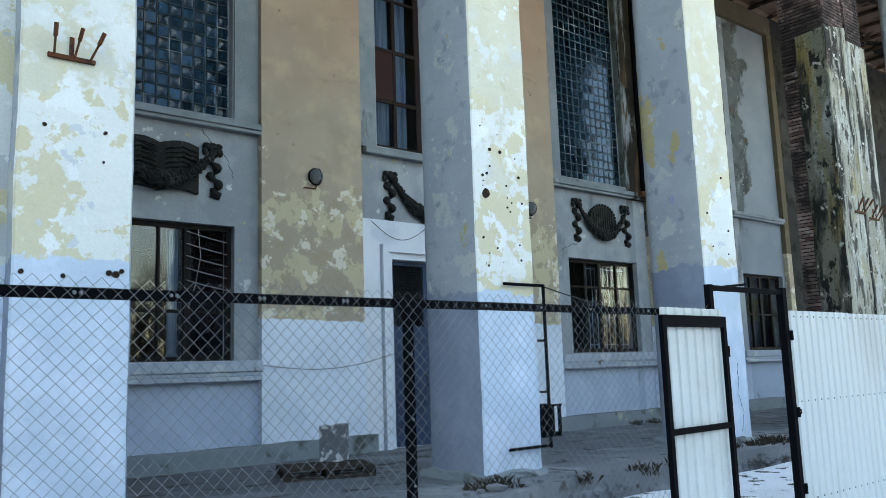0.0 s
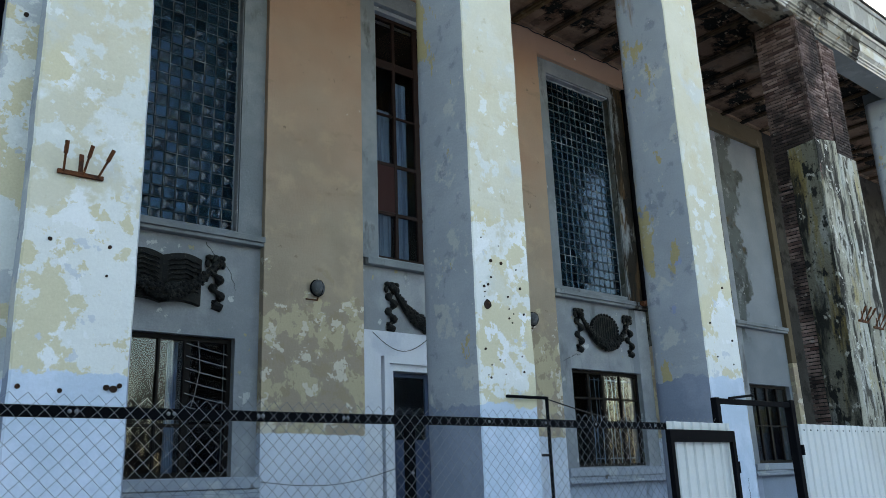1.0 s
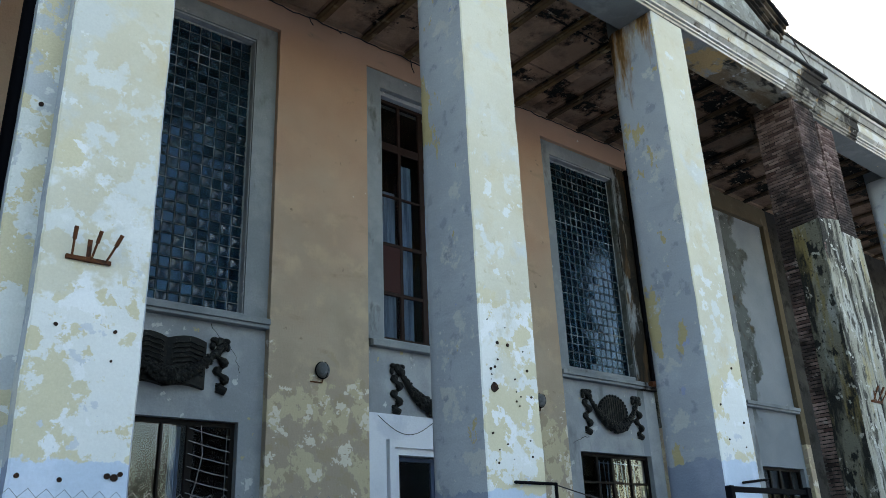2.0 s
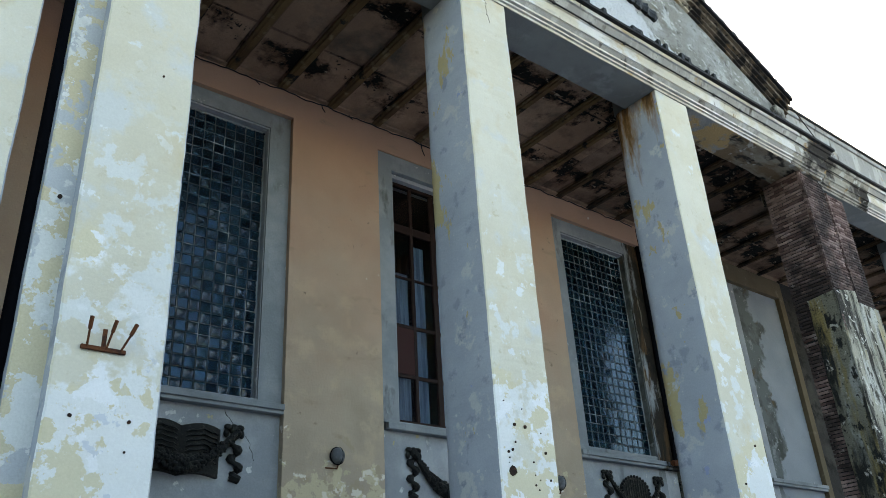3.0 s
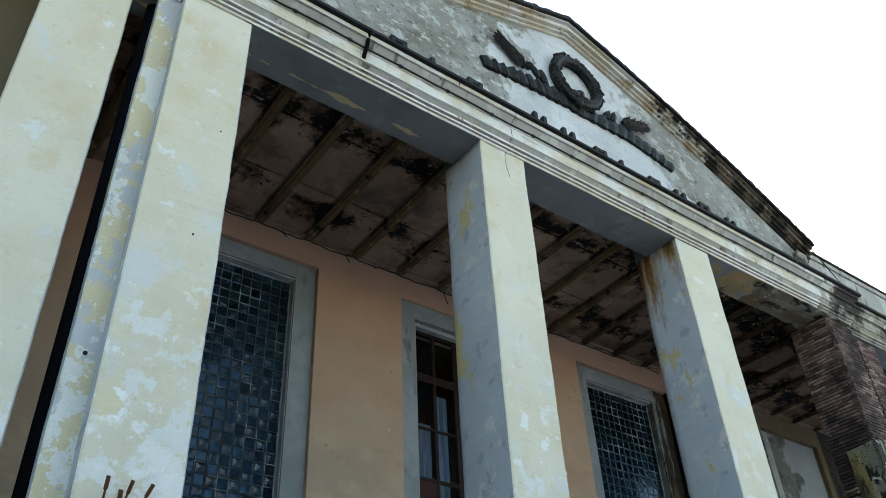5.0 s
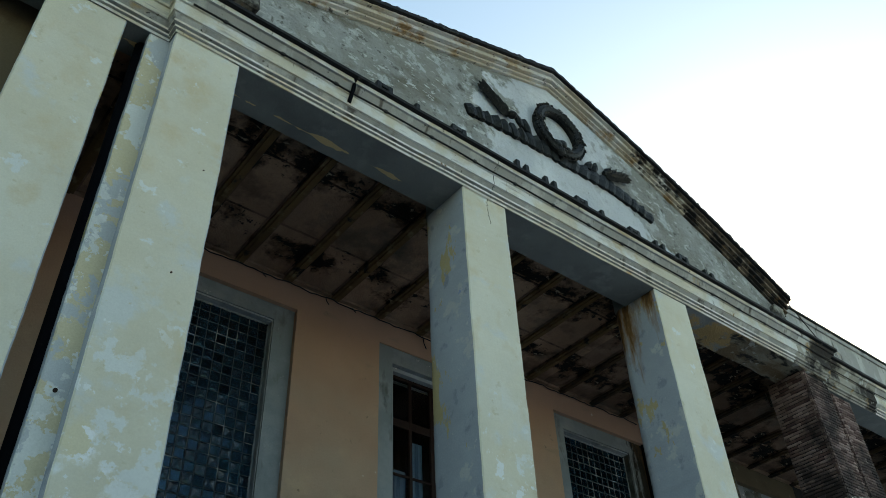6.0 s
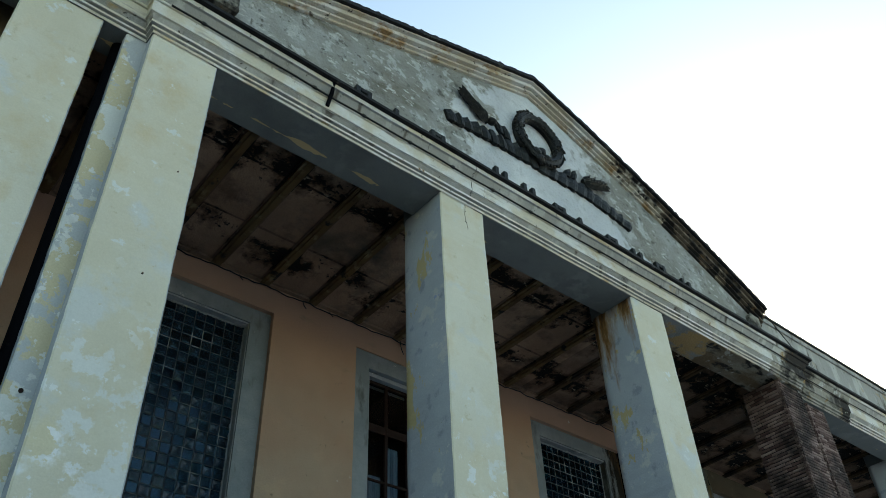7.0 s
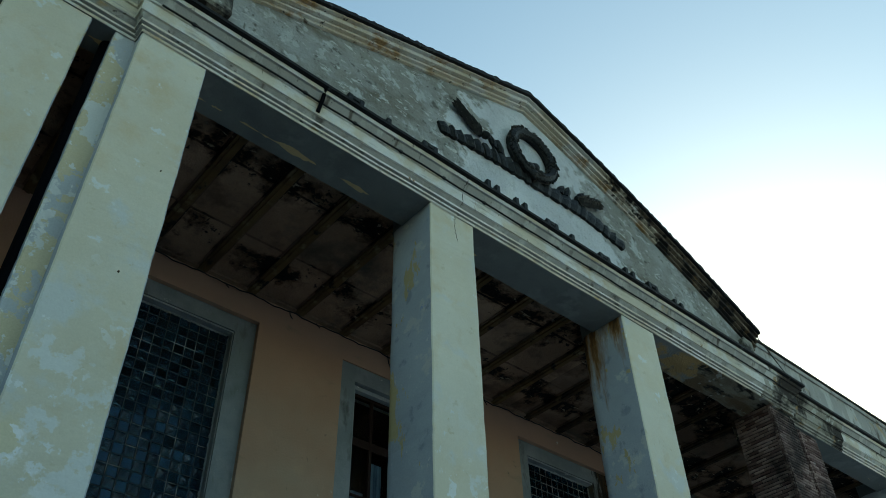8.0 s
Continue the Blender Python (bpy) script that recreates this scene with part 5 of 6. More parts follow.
def banner(a, b, w0, w1, folds, sag, seed, deep=1.0):
    """A draped ribbon from a to b: sharp upright folds with a scalloped lower edge."""
    rng = random.Random(seed)
    bm = bmesh.new()
    rows = []
    n_ = folds * 4
    for i in range(n_ + 1):
        f = i / n_
        ph = i % 4
        x = a[0] + (b[0] - a[0]) * f + (0.03 * rng.uniform(-1, 1) if 0 < i < n_ else 0.0)
        z = a[1] + (b[1] - a[1]) * f + sag * math.sin(math.pi * f)
        w = (w0 + (w1 - w0) * f) / 2 * (1.0 + 0.06 * rng.uniform(-1, 1))
        y = YT - 0.05 - deep * (0.0, 0.03, 0.05, 0.025)[ph] * rng.uniform(0.5, 1.4)
        drop = (0.03, 0.005, -0.02, -0.005)[ph] * rng.uniform(0.4, 1.5)
        lean = 0.04 if b[0] > a[0] else -0.04
        rows.append([bm.verts.new((x + lean, y, z + w - drop * 0.6)), bm.verts.new((x, y - 0.02, z)), bm.verts.new((x - lean, y, z - w + drop)), bm.verts.new((x - lean, YT, z - w + drop)), bm.verts.new((x + lean, YT, z + w - drop * 0.6))])
    for p, q in zip(rows, rows[1:]):
        for k in range(5):
            bm.faces.new((p[k], p[(k + 1) % 5], q[(k + 1) % 5], q[k]))
    bm.faces.new(rows[0])
    bm.faces.new(rows[-1][::-1])
    return bm


def spray(a, b, w, pairs, seed):
    """A laurel branch: a stem with close pairs of pointed leaves."""
    rng = random.Random(seed)
    bm = tube(bmesh.new(), [(a[0], YT - 0.06, a[1]), ((a[0] + b[0]) / 2, YT - 0.10, (a[1] + b[1]) / 2), (b[0], YT - 0.06, b[1])], [0.06, 0.05, 0.025], 6)
    run = math.atan2(b[1] - a[1], b[0] - a[0])
    for i in range(pairs):
        f = i / pairs
        p = (a[0] + (b[0] - a[0]) * f, a[1] + (b[1] - a[1]) * f)
        for s in (-0.62, -0.2, 0.25, 0.62):
            leaflet(bm, p, run + s + rng.uniform(-0.12, 0.12), w * (1.25 - 0.35 * f), w * 0.24, YT - 0.07 - 0.03 * (abs(s) < 0.3), 0.04)
    return bm


part("banner", banner((9.75, 14.27), (7.24, 14.05), 0.38, 0.26, 11, 0.04, 1), M_IRON, emblem)
part("banner", banner((9.80, 14.22), (11.30, 14.32), 0.30, 0.38, 5, 0.0, 2, 0.6), M_IRON, emblem)
part("banner", banner((11.30, 14.31), (12.72, 14.00), 0.38, 0.24, 6, 0.03, 7, 0.6), M_IRON, emblem)
part("branch", spray((8.36, 14.56), (7.70, 15.02), 0.29, 7, 3), M_IRON, emblem)
part("branch", spray((11.20, 14.60), (11.95, 14.86), 0.29, 7, 4), M_IRON, emblem)
part("fold", banner((8.95, 14.55), (8.60, 14.68), 0.30, 0.24, 2, 0.0, 5), M_IRON, emblem)
part("fold", banner((10.62, 14.52), (11.02, 14.62), 0.24, 0.30, 2, 0.0, 6), M_IRON, emblem)
for x, z, r in ((9.68, 14.50, 0.13), (9.84, 14.58, 0.12), (9.95, 14.44, 0.12), (9.74, 14.32, 0.15), (8.42, 14.58, 0.10)):
    part("boss", wobble(ball(bmesh.new(), (x, YT - 0.13, z), r, 0.10, r * 0.85), 0.02, 9.0), M_IRON, emblem)

# letters whose feet the cornice hides: plain bars in place of the writing
LETTERS = ((5.27, 2), (6.09, 1), (6.95, 3), (8.54, 0), (9.30, 0), (10.18, 2), (10.89, 1), (11.79, 2), (12.62, 0), (13.42, 3), (14.34, 0))
for x, form in LETTERS:
    ob = thing("letter", (x, YT - 0.1, 12.5), "dark block letter standing on the cornice", "letter", "letters on the cornice")
    top = 13.25 + 0.03 * math.sin(x * 9)
    for dx in (-0.12, 0.12) if form != 1 else (-0.10,):
        part("bar", boxes((x + dx - 0.05, x + dx + 0.05, YT - 0.12, YT - 0.02, 12.40, top), bevel=0.01), M_IRON, ob)
    if form >= 2:
        part("bar", boxes((x - 0.068, x + 0.068, YT - 0.115, YT - 0.025, top - 0.10, top - 0.004), bevel=0.01), M_IRON, ob)
    if form == 1:
        part("bar", beam(bmesh.new(), (x - 0.05, YT - 0.07, 12.9), (x + 0.16, YT - 0.07, 12.5), 0.09, 0.09), M_IRON, ob)

# ---- flag holders ----
holder_rack(2.06, 4.37, YF, "rusty three-socket flag holder on the column", 1.0)
holder_rack(17.78, 4.52, YF, "rusty three-socket flag holder on the sooty column", 1.15)
holder_rack(18.98, 4.52, YWING, "rusty three-socket flag holder on the wing column", 1.15)


# ---- cables ----
def cable(pts, r, label, mat=None, clips=()):
    ob = thing("cable", pts[0], label, "cable", "cables")
    part("wire", tube(bmesh.new(), pts, r, 6), mat or M_CABLE, ob)
    for p in clips:
        part("clip", boxes((p[0] - 0.03, p[0] + 0.03, p[1] - 0.02, p[1] + 0.02, p[2] - 0.025, p[2] + 0.025)), M_CABLE, ob)
    return ob


yc, zc = YF - 0.200, SOFFIT + 0.525
cable([(XL + 0.1 + 0.4 * i, yc + 0.005 * math.sin(i), zc + 0.008 * math.sin(i * 1.7)) for i in range(42)], 0.018, "black cable clipped along the cornice", None, [(XL + 0.6 + 0.95 * i, yc, zc) for i in range(17)])
cable([(XR + 0.3 + 0.5 * i, YWING - 0.200, SOFFIT + 0.515 + 0.008 * math.sin(i * 1.3)) for i in range(46)], 0.014, "black cable clipped along the wing cornice")
pts = [(3.0 + 0.13 * i, YW - 0.06 - 0.01 * math.sin(i * 1.1), CEIL - 0.11 - 0.035 * abs(math.sin(i * 0.41)) + 0.012 * math.sin(i * 2.3)) for i in range(104)]
cable(pts, 0.013, "sagging black cable under the ceiling edge")
for x, l in ((5.4, 0.10), (6.85, 0.16), (9.35, 0.30), (7.5, 0.08), (12.2, 0.12)):
    cable([(x, YW - 0.07, CEIL - 0.12), (x + 0.02, YW - 0.08, CEIL - 0.12 - l * 0.6), (x + 0.09, YW - 0.07, CEIL - 0.12 - l)], 0.011, "loose cable end hanging from the ceiling edge")
cable([(6.2 + 2.65 * i / 16, YW - 0.03 - 0.05 * math.sin(math.pi * i / 16), 1.72 + 0.14 * i / 16 - 0.16 * math.sin(math.pi * i / 16)) for i in range(17)], 0.006, "thin wire sagging across the whitewashed pier")
cable([(8.42 + 1.3 * i / 12, YW - 0.02, 4.22 - 0.30 * math.sin(math.pi * i / 12)) for i in range(13)], 0.006, "thin wire sagging above the door")
cable([(7.94 + 3.87 * i / 12, YF - 0.04 + 0.05 * i, 2.57 - 0.2 * i / 12 - 0.12 * math.sin(math.pi * i / 12)) for i in range(13)], 0.008, "thin wire strung across the portico")
cable([(PX1 + 0.2, YT - 0.2, 13.65), (18.9, YWING - 0.25, 12.45)], 0.012, "thin stay wire from the pediment end")
spout = thing("downspout_stub", (4.42, YF - 0.2, 11.9), "short black iron stub on the cornice face", "bracket")
part("stub", tube(bmesh.new(), [(4.42, YF - 0.30, 12.42), (4.42, YF - 0.24, 12.15), (4.40, YF - 0.16, 11.88)], 0.035, 7), M_BLACK, spout)



def crack(pts, label, seed, r=0.006):
    rng = random.Random(seed)
    line = []
    for a, b in zip(pts, pts[1:]):
        for i in range(6):
            f = i / 6
            line.append(tuple(a[k] + (b[k] - a[k]) * f + (rng.uniform(-0.02, 0.02) if k != 1 else 0.0) for k in range(3)))
    line.append(pts[-1])
    return tagged(mesh_ob("crack", tube(bmesh.new(), line, [r * rng.uniform(0.5, 1.3) for _ in line], 5), M_CABLE), label, "crack", "cracks", "structure")


crack([(7.42, YF - 0.001, 11.0), (7.36, YF - 0.001, 11.3), (7.38, YF - 0.001, 11.56)], "dark crack at the column head", 1)
crack([(7.44, YF - 0.022, 11.60), (7.42, YF - 0.060, 11.69), (7.45, YF - 0.156, 11.86), (7.43, YF - 0.156, 12.06)], "dark joint crack across the entablature", 2)
crack([(7.44, YF - 0.19, 12.12), (7.44, YF - 0.256, 12.235), (7.45, YF - 0.296, 12.26), (7.45, YF - 0.296, 12.33)], "dark joint crack across the cornice", 3)
crack([(12.55, YF - 0.001, 1.5), (12.48, YF - 0.001, 1.0), (12.6, YF - 0.001, 0.7), (12.52, YF - 0.001, 0.4)], "thin crack low on the column", 4, 0.004)
crack([(13.6, YW + 0.139, 4.05), (13.9, YW + 0.139, 4.2), (14.15, YW + 0.139, 4.25)], "thin crack above the window", 5, 0.005)
crack([(5.3, YW + 0.139, 5.44), (5.5, YW + 0.139, 5.2), (5.75, YW + 0.139, 5.0), (5.85, YW + 0.139, 4.7)], "thin crack in the grey bay panel", 6, 0.004)
for j in range(5):
    x = 2.9 + j * 3.3
    crack([(x, YF - 0.296, 12.26), (x + 0.02, YF - 0.296, 12.33)], "joint in the cornice band", 10 + j, 0.008)

# gutter remains and black pipe in the stained corner
pipe = thing("drain_pipe", (16.62, YW + 0.05, 5.5), "blackened drain pipe in the stained bay corner", "pipe")
part("pipe", tube(bmesh.new(), [(16.62, YW + 0.05, 11.9), (16.60, YW + 0.05, 8.0), (16.62, YW + 0.05, 5.66)], 0.06, 9), M_BLACK, pipe)
part("elbow", tube(bmesh.new(), [(16.62, YW + 0.05, 5.66), (16.5, YW - 0.12, 5.60), (16.2, YW - 0.16, 5.56)], 0.065, 9), M_RUST, pipe)

# ---- pipe frame fixed to the second column ----
fr = thing("pipe_rack", (7.9, YF - 0.05, 0.55), "dark steel pipe frame fixed beside the column", "frame")
part("upright", tube(bmesh.new(), [(7.94, YF - 0.04, 0.52), (7.94, YF - 0.04, 2.57)], 0.022, 8), M_BLACK, fr)
for z, x0 in ((2.58, 7.22), (0.55, 7.20)):
    part("arm", tube(bmesh.new(), [(x0, YF - 0.05, z), (7.94, YF - 0.05, z)], 0.020, 8), M_BLACK, fr)
for z in (1.87, 1.22):
    part("rung", tube(bmesh.new(), [(7.80, YF - 0.03, z), (7.94, YF - 0.04, z)], 0.016, 8), M_BLACK, fr)
part("arm", tube(bmesh.new(), [(12.2, YF - 0.05, 2.73), (12.9, YF - 0.05, 2.80)], 0.020, 8), M_BLACK, thing("wall_pipe", (12.2, YF - 0.05, 2.73), "dark steel pipe arm on the third column", "pipe"))

# ---- chain-link fence ----
FY, FX0, FX1, FTOP = 3.45, -1.6, 5.44, 1.883
fence = thing("fence", (2.66, FY, 0.0), "galvanised chain-link fence with a black steel rail", "fence")
part("rail", boxes((FX0, FX1, FY - 0.02, FY + 0.02, FTOP - 0.022, FTOP + 0.022), bevel=0.003), M_BLACK, fence, "black top rail")
for x in (-1.5, 0.05, 2.66):
    post = part("post", boxes((x - 0.022, x + 0.022, FY - 0.022, FY + 0.022, -0.1, FTOP - 0.024), bevel=0.003), M_BLACK, fence, "black square post")
    for k in range(5):
        part("bolt", ball(bmesh.new(), (x, FY - 0.026, 0.3 + 0.33 * k), 0.008, 0.006, 0.008, 7, 5), M_WIRE, post, "bright bolt")
for x in (1.0, 1.025, 1.39, 1.415, 1.80, 1.825, 2.25, 2.275, 3.2, 3.65, 4.1, 4.7):
    part("bolt", ball(bmesh.new(), (x, FY - 0.022, FTOP), 0.0085, 0.007, 0.0085, 8, 6), M_WIRE, fence, "bright bolt")
CELL = 0.0643
verts, faces = [], []
R = 0.00125
nw = int((FX1 - FX0) / (CELL / 2))
top_z = FTOP + 0.062
rows_z = [top_z - k * CELL / 2 for k in range(60)]
for i in range(nw):
    xc = FX0 + i * CELL / 2 + CELL / 4
    base = len(verts)
    for k, z in enumerate(rows_z):
        s = 1 if (k + i) % 2 else -1
        bow = 0.012 * math.sin(xc * 2.3) * math.sin(z * 3.0) + 0.004 * math.sin(xc * 31 + z * 17)
        x, y = xc + s * CELL / 4, FY - 0.030 - 0.0022 * s * (1 if i % 2 else -1) + 0.3 * bow
        zz = z + 0.004 * math.sin(xc * 5 + z * 2)
        for dx, dy in ((R, 0), (0, R), (-R, 0), (0, -R)):
            verts.append((x + dx * 1.2 - 2.66, y + dy * 1.2 - FY, zz))
    for k in range(len(rows_z) - 1):
        for j in range(4):
            a = base + 4 * k
            faces.append((a + j, a + (j + 1) % 4, a + 4 + (j + 1) % 4, a + 4 + j))
me = bpy.data.meshes.new("chain_link")
me.from_pydata(verts, [], faces)
me.materials.append(M_WIRE)
link = new("chain_link", me)
link.parent = fence
tagged(link, "galvanised diamond wire mesh", "", "", "stuff")


# ---- gate and sheet fence ----
def ribbed(x0, x1, z0, z1, y, pitch=0.115, depth=0.012):
    """Profiled steel sheet with narrow raised ribs."""
    bm = bmesh.new()
    prof = []
    x = x0
    while x < x1 - pitch * 0.6:
        prof += [(x, 0), (x + pitch * 0.55, 0), (x + pitch * 0.66, -depth), (x + pitch * 0.89, -depth)]
        x += pitch
    prof.append((x1, 0))
    lo = [bm.verts.new((px, y + d, z0)) for px, d in prof]
    hi = [bm.verts.new((px, y + d, z1)) for px, d in prof]
    lo2 = [bm.verts.new((px, y + d + 0.0025, z0)) for px, d in prof]
    hi2 = [bm.verts.new((px, y + d + 0.0025, z1)) for px, d in prof]
    for i in range(len(prof) - 1):
        bm.faces.new((lo[i], lo[i + 1], hi[i + 1], hi[i]))
        bm.faces.new((lo2[i], hi2[i], hi2[i + 1], lo2[i + 1]))
        bm.faces.new((hi[i], hi[i + 1], hi2[i + 1], hi2[i]))
    return bm


sheet_fence = thing("sheet_fence", (6.6, FY, 0), "white ribbed steel sheet fence", "fence")
x = 6.60
while x < 15:
    panel = part("sheet", ribbed(x, x + 1.15, 0.02, 1.93 - 0.004 * (x % 2), FY + 0.01), M_SHEET, sheet_fence)
    for zz in (1.88, 1.18, 0.4):
        for k in range(10):
            part("screw", ball(bmesh.new(), (x + 0.03 + k * 0.115, FY + 0.006, zz), 0.008, 0.005, 0.008, 6, 4), M_LAMP, panel)
    x += 1.152
for z in (1.86, 0.4):
    part("rail", boxes((6.56, 15.0, FY + 0.016, FY + 0.05, z - 0.02, z + 0.02)), M_BLACK, sheet_fence)
gate_frame = thing("gateway", (5.5, FY, 0), "black steel gate frame", "gate frame")
part("post", boxes((5.46, 5.51, FY - 0.025, FY + 0.025, -0.1, 2.098), bevel=0.003), M_BLACK, gate_frame)
part("post", boxes((6.525, 6.585, FY - 0.03, FY + 0.03, -0.1, 2.112), bevel=0.003), M_BLACK, gate_frame)
part("crossbar", boxes((5.512, 6.523, FY - 0.02, FY + 0.02, 2.055, 2.093), bevel=0.003), M_BLACK, gate_frame)
for z in (1.72, 1.10, 0.5):
    part("hinge", disc(bmesh.new(), (6.60, FY - 0.035, z - 0.04), (6.60, FY - 0.035, z + 0.04), 0.014, 8), M_BLACK, gate_frame)
part("latch", tube(bmesh.new(), [(6.585, FY - 0.03, 1.12), (6.63, FY - 0.04, 1.12), (6.63, FY - 0.04, 1.09), (6.585, FY - 0.03, 1.09)], 0.007, 6), M_BLACK, gate_frame)
# the open leaf, built straight and then swung on its hinges
leaf = new("gate_leaf")
ORIGIN[leaf.name] = Vector((0, 0, 0))
tagged(leaf, "white ribbed gate leaf in a black steel frame, standing open", "gate")
LW, LH = 0.835, 1.855
bm = bmesh.new()
wall_slab(bm, -LW, 0, -0.018, 0.018, 0.05, LH, [(-LW + 0.04, -0.04, 0.09, LH - 0.04 - 0.04)])
part("frame", bm, M_BLACK, leaf)
part("rail", boxes((-LW + 0.042, -0.042, -0.016, 0.016, 1.05, 1.09)), M_BLACK, leaf)
part("sheet", ribbed(-LW + 0.03, -0.03, 0.06, LH + 0.055, 0.022, 0.115), M_SHEET, leaf)
for z in (0.4, 1.6):
    part("hinge", disc(bmesh.new(), (0.012, -0.01, z - 0.04), (0.012, -0.01, z + 0.04), 0.013, 8), M_BLACK, leaf)
leaf.matrix_world = pose(5.575, FY - 0.05, 0.0, 0, 0.0, 2.5)

# ---- pallet and tin box ----
pallet = new("pallet")
ORIGIN[pallet.name] = Vector((0, 0, 0))
tagged(pallet, "dark weathered wooden pallet lying on the paving", "pallet")
for i in range(7):
    part("deck_board", boxes((-0.6, 0.6, -0.40 + i * 0.125, -0.40 + i * 0.125 + 0.095, 0.12, 0.142), bevel=0.003), M_PALLET, pallet)
for x in (-0.55, 0.0, 0.55):
    part("stringer", boxes((x - 0.05, x + 0.05, -0.40, 0.45, 0.098, 0.118)), M_PALLET, pallet)
    for y in (-0.36, 0.02, 0.40):
        part("block", boxes((x - 0.05, x + 0.05, y - 0.05, y + 0.05, 0.02, 0.097), bevel=0.004), M_PALLET, pallet)
for y in (-0.36, 0.02, 0.40):
    part("bottom_board", boxes((-0.6, 0.6, y - 0.05, y + 0.05, 0.0, 0.019)), M_PALLET, pallet)
pallet.matrix_world = pose(6.05, 9.75, FLOOR, 0, 0, -22)
tin = new("tin_box")
ORIGIN[tin.name] = Vector((0, 0, 0))
tagged(tin, "open grey sheet metal box with a paint-spattered side", "box")
bm = bmesh.new()
wall_slab(bm, -0.17, 0.17, -0.15, -0.14, 0.0, 0.48, [])
box(bm, -0.17, -0.16, -0.139, 0.15, 0.0, 0.48)
box(bm, 0.16, 0.17, -0.139, 0.15, 0.0, 0.46)
box(bm, -0.159, 0.159, 0.14, 0.15, 0.0, 0.48)
box(bm, -0.159, 0.159, -0.139, 0.139, 0.0, 0.01)
part("body", bm, M_BOX, tin)
part("flap", boxes((-0.18, 0.18, -0.16, -0.02, 0.482, 0.492)), M_BOX, tin)
tin.matrix_world = pose(6.43, 10.12, FLOOR + 0.145, 0, 0, 34)

crate = thing("crate", (12.0, 11.35, FLOOR), "dark plastic crate with a pale strip standing by the wall", "crate")
bm = bmesh.new()
wall_slab(bm, 11.72, 12.28, 11.14, 11.16, FLOOR + 0.002, 0.80, [(11.84, 12.16, 0.60, 0.68)])
for x0, x1, y0, y1 in ((11.72, 11.74, 11.161, 11.53), (12.26, 12.28, 11.161, 11.53), (11.741, 12.259, 11.51, 11.53)):
    box(bm, x0, x1, y0, y1, FLOOR + 0.002, 0.80)
box(bm, 11.741, 12.259, 11.161, 11.509, FLOOR + 0.002, FLOOR + 0.02)
part("body", bm, M_BLACK, crate)
part("strip", boxes((12.08, 12.16, 11.13, 11.138, 0.30, 0.78), bevel=0.003), M_WHITE, crate, "pale worn strip")
part("rim", boxes((11.70, 12.30, 11.12, 11.139, 0.781, 0.82), (11.70, 12.30, 11.531, 11.55, 0.781, 0.82), bevel=0.004), M_BLACK, crate)

# ---- dry weeds at the portico edge ----
rng = random.Random(21)
verts, faces = [], []
spots = [(6.7 + rng.gauss(0, 0.35), 7.15 + rng.gauss(0, 0.12)) for _ in range(5)] + [(12.4 + rng.gauss(0, 0.5), 7.1 + rng.gauss(0, 0.15)) for _ in range(12)] + [(8.8 + rng.gauss(0, 1.4), 6.75 + rng.gauss(0, 0.1)) for _ in range(4)] + [(15.8 + rng.gauss(0, 0.4), 11.7 + rng.gauss(0, 0.12)) for _ in range(8)]
for sx, sy in spots:
    for _ in range(26):
        x, y, h = sx + rng.gauss(0, 0.06), sy + rng.gauss(0, 0.06), rng.uniform(0.03, 0.14)
        dx, dy = rng.gauss(0, 0.07), rng.gauss(0, 0.07)
        i = len(verts)
        verts += [(x - 0.004, y, FLOOR - 0.08), (x + 0.004, y, FLOOR - 0.08), (x + dx, y + dy, FLOOR - 0.02 + h), (x + dx * 0.5 + 0.003, y + dy * 0.5 - 0.003, FLOOR + h * 0.5)]
        faces += [(i, i + 1, i + 3), (i, i + 3, i + 2)]
me = bpy.data.meshes.new("weeds")
me.from_pydata(verts, [], faces)
me.materials.append(M_GRASS)
tagged(new("weeds", me), "dry brown weeds along the crumbling edge", "grass", "", "stuff")


# rubble along the broken edge
def pebble(seed):
    bm = bmesh.new()
    bmesh.ops.create_icosphere(bm, subdivisions=1, radius=1.0)
    rg = random.Random(seed)
    for v in bm.verts:
        v.co *= rg.uniform(0.7, 1.15)
    return [v.co.copy() for v in bm.verts], [[v.index for v in f.verts] for f in bm.faces]


verts, faces = [], []
shapes = [pebble(s) for s in range(5)]
for _ in range(260):
    x = rng.uniform(2, 16)
    y = 6.72 + rng.gauss(0, 0.16)
    s = abs(rng.gauss(0, 0.035)) + 0.012
    z = FLOOR + s * 0.3 if y > 6.85 else 0.02 + s * 0.3
    vs, fs = rng.choice(shapes)
    i = len(verts)
    verts += [(x + v.x * s * 1.3, y + v.y * s, z + v.z * s * 0.7) for v in vs]
    faces += [tuple(i + k for k in f) for f in fs]
me = bpy.data.meshes.new("rubble")
me.from_pydata(verts, [], faces)
me.materials.append(M_STONE)
tagged(new("rubble", me), "grey concrete rubble along the portico edge", "rubble", "", "stuff")

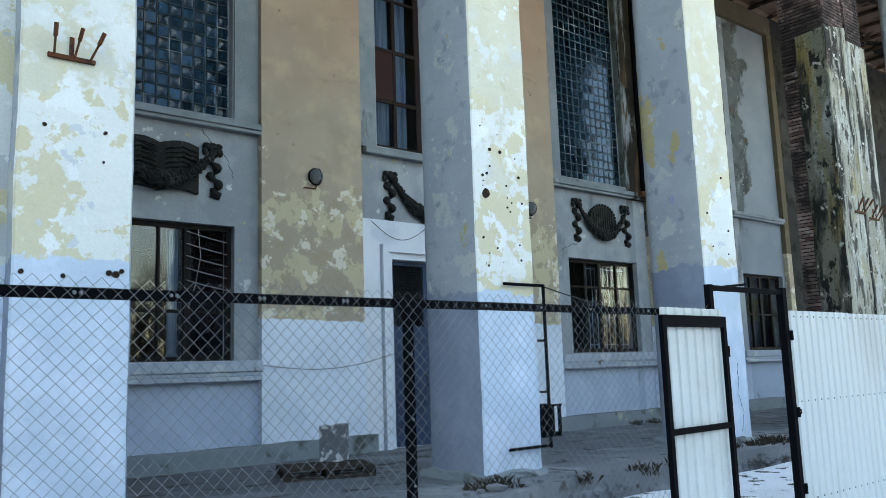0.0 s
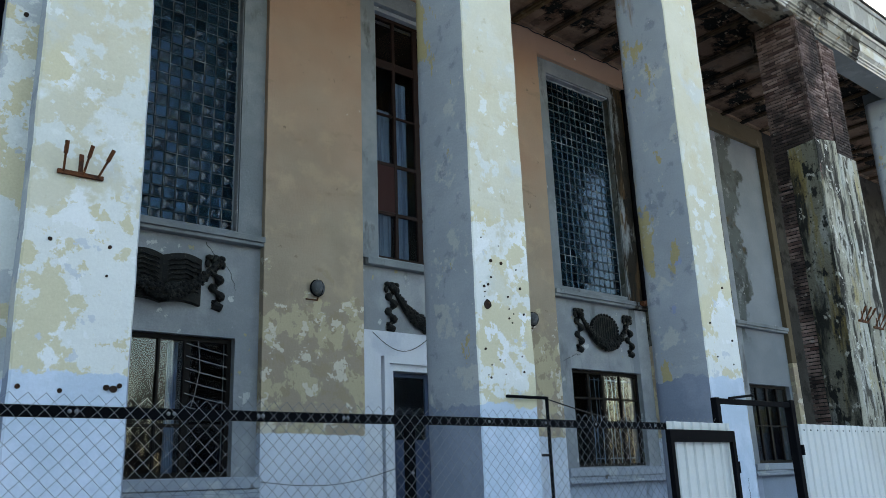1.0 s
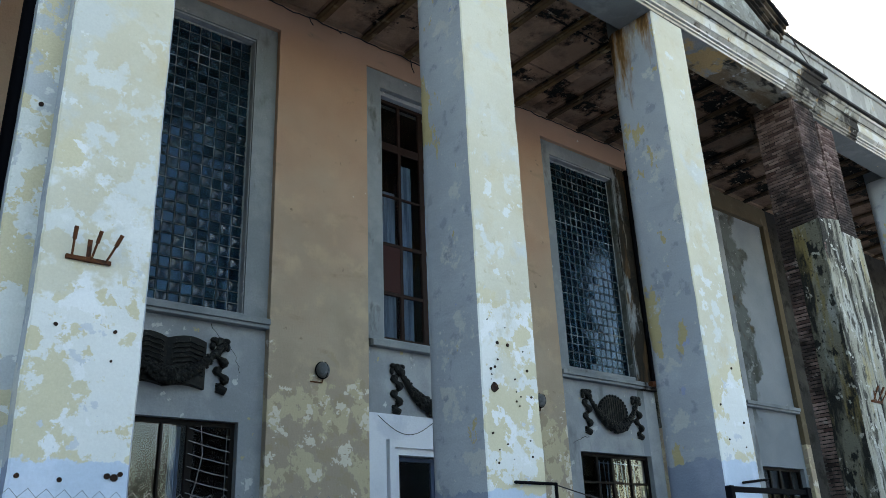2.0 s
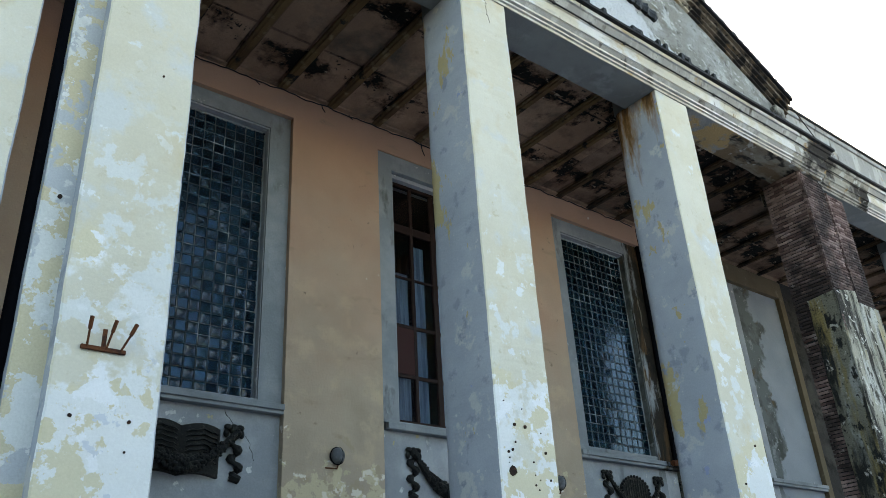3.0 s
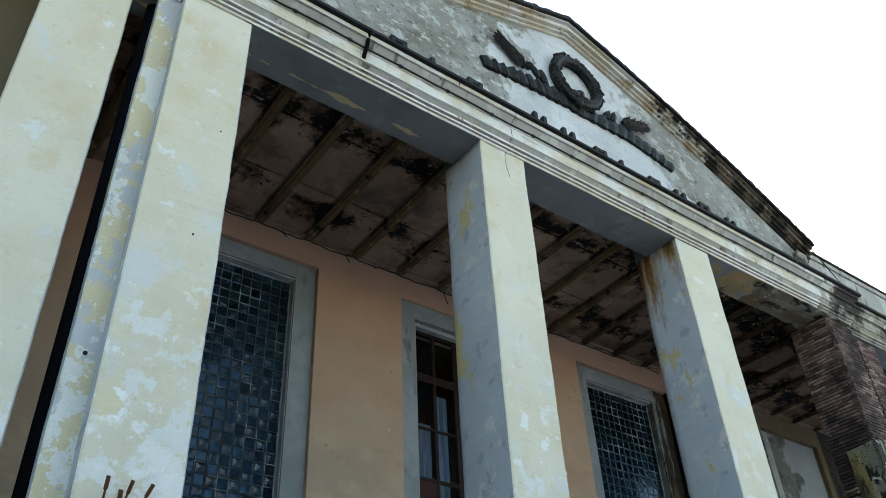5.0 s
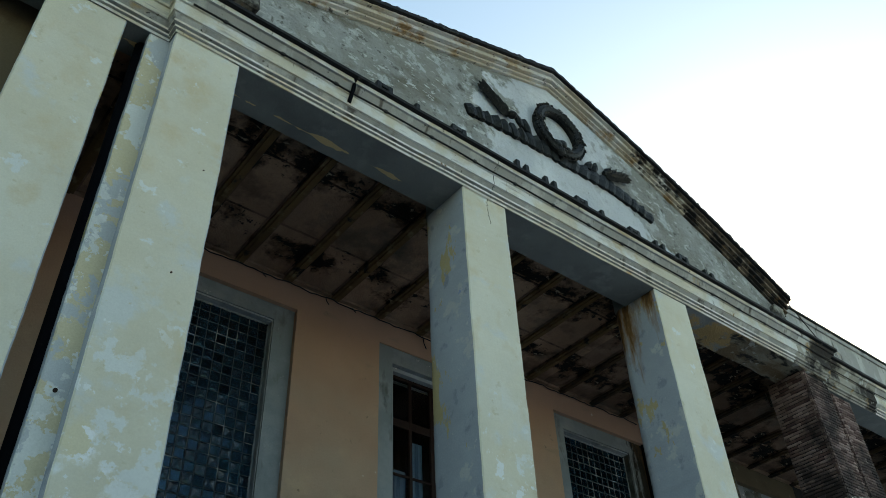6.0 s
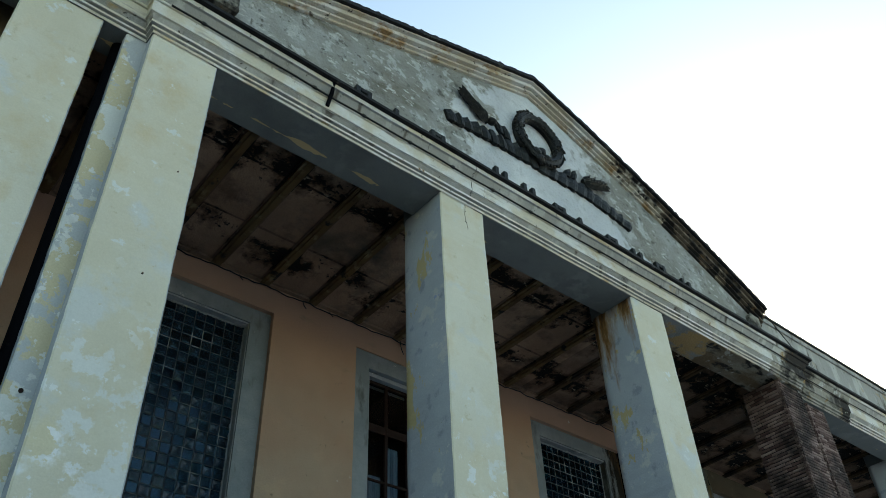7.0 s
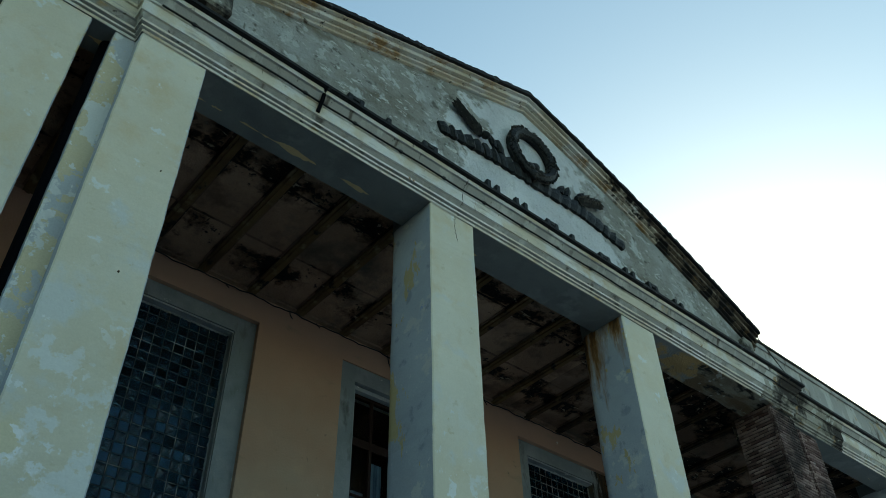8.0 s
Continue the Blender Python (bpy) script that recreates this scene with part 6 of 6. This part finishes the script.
# ---- bare trees across the yard, seen in the window panes ----
def bare_tree(x, y, h, seed):
    rng = random.Random(seed)
    ob = thing("tree", (x, y, 0), "bare winter tree standing across the yard", "tree", "bare trees")
    bm = bmesh.new()
    trunk_pts = [(x + 0.15 * math.sin(i), y + 0.1 * math.cos(i * 1.3), h * 0.75 * i / 6) for i in range(7)]
    tube(bm, trunk_pts, [0.24 * (1 - 0.11 * i) for i in range(7)], 8)
    part("trunk", bm, M_BARK, ob)
    bm = bmesh.new()

    def limb(p, d, l, r, level):
        pts = [p]
        for i in range(4):
            d = (d + Vector((rng.gauss(0, 0.15), rng.gauss(0, 0.15), rng.gauss(0.04, 0.1)))).normalized()
            pts.append(pts[-1] + d * l / 4)
        tube(bm, pts, [r * (1 - 0.2 * i) for i in range(5)], 4)
        if level < 3:
            for _ in range(4):
                q = pts[rng.randint(1, 4)]
                limb(q, (d + Vector((rng.gauss(0, 0.6), rng.gauss(0, 0.6), rng.gauss(0.1, 0.4)))).normalized(), l * rng.uniform(0.5, 0.7), r * 0.5, level + 1)

    for i in range(7):
        z = h * (0.25 + 0.5 * i / 7)
        a = i * 2.4 + rng.random()
        limb(Vector((x, y, z)), Vector((math.cos(a), math.sin(a), 0.7)).normalized(), h * 0.32, 0.09, 0)
    part("branches", bm, M_BARK, ob)
    return ob


for tx, ty, th, ts in ((-6.5, -11, 11, 1), (-1.5, -15, 13, 2), (-13, -14, 12, 3), (5, -17, 12, 4), (-22, -13, 12, 5)):
    bare_tree(tx, ty, th, ts)


# the wood edge behind the yard: many bare stems and twigs
rng = random.Random(31)
verts, faces = [], []
for _ in range(17000):
    x, y = rng.uniform(-90, 190), rng.uniform(-34, -24)
    high = 6.5 + 1.5 * noise.noise((x * 0.15, 0, 0)) + (9.0 if 50 < x < 67 else 0.0)
    z0 = rng.uniform(0, high) if rng.random() < 0.7 else 0.0
    l = rng.uniform(1.5, 4.5)
    w = rng.uniform(0.05, 0.15)
    dx, dy = rng.gauss(0, 0.5) * l, rng.gauss(0, 0.3) * l
    i = len(verts)
    verts += [(x - w, y, z0), (x + w, y, z0), (x, y + w, z0), (x + dx, y + dy, z0 + l)]
    faces += [(i, i + 1, i + 3), (i + 1, i + 2, i + 3), (i + 2, i, i + 3)]
me = bpy.data.meshes.new("wood_edge")
me.from_pydata(verts, [], faces)
me.materials.append(M_BARK)
tagged(new("wood_edge", me), "bare brown thicket along the far side of the yard", "thicket", "", "stuff")


# ---- bricks of the two stripped pillars ----
def brick_mesh(length, seed, h=0.056, d=0.06):
    rg = random.Random(seed)
    bm = bmesh.new()
    box(bm, -length / 2, length / 2, 0, d, -h / 2, h / 2)
    for v in bm.verts:
        v.co += Vector((rg.uniform(-1, 1), rg.uniform(-1, 1), rg.uniform(-1, 1))) * 0.005
    me = bpy.data.meshes.new("brick")
    bm.to_mesh(me)
    bm.free()
    me.materials.append(M_BRICK)
    return me


FULL = [brick_mesh(0.235, s) for s in range(4)]
HALF = [brick_mesh(0.112, s + 9) for s in range(3)]
PITCH = 0.077


def brick_face(parent, at, along, out, width, z0, z1, limit, seed):
    """Courses on one face; the first ones are single parts, the rest one joined part."""
    rng = random.Random(seed)
    base = ORIGIN[parent.name]
    rot = 0.0 if abs(out[1]) > 0.5 else (-math.pi / 2 if out[0] < 0 else math.pi / 2)
    n_rows = int((z1 - z0) / PITCH)
    count, spare = 0, bmesh.new()
    for k in range(n_rows):
        z = z0 + (k + 0.5) * PITCH
        s, lay = 0.0, []
        if k % 2:
            lay.append((0.0625, HALF))
            s = 0.125
        while s < width - 0.2:
            lay.append((s + 0.125, FULL))
            s += 0.25
        if s < width - 0.08:
            lay.append((s + 0.0625, HALF))
        for c_, kind in lay:
            me = rng.choice(kind)
            p = Vector((at[0] + along[0] * c_, at[1] + along[1] * c_, z)) + Vector((out[0], out[1], 0)) * rng.uniform(-0.036, -0.026)
            m = Matrix.Translation(p) @ Matrix.Rotation(rot + rng.uniform(-0.01, 0.01), 4, "Z") @ Matrix.Rotation(rng.uniform(-0.012, 0.012), 4, "Y")
            if count < limit:
                b = new("brick", me)
                b.parent = parent
                b.matrix_local = Matrix.Translation(-base) @ m
                count += 1
            else:
                tmp = me.copy()
                tmp.transform(m)
                spare.from_mesh(tmp)
                bpy.data.meshes.remove(tmp)
    if len(spare.verts):
        tagged(part("bricks", spare, M_BRICK, parent), "", "", "", "stuff")
    else:
        spare.free()


brick_face(c4, (C4[0], YF, 0), (1, 0), (0, -1), 1.0, BZ - 0.15, SOFFIT - 0.01, 150, 1)
brick_face(c4, (C4[0], YF + 1.0, 0), (0, -1), (-1, 0), 1.0, BZ - 0.55, SOFFIT - 0.01, 145, 2)
brick_face(c4, (C4[0], YF + 1.0, 0), (0, -1), (-1, 0), 0.37, FLOOR, BZ - 0.56, 0, 5)
brick_face(p5, (18.56, YWING, 0), (1, 0), (0, -1), 0.95, 8.45, SOFFIT - 0.03, 150, 3)
brick_face(p5, (18.56, YWING + 1.0, 0), (0, -1), (-1, 0), 1.0, 8.3, SOFFIT - 0.03, 40, 4)
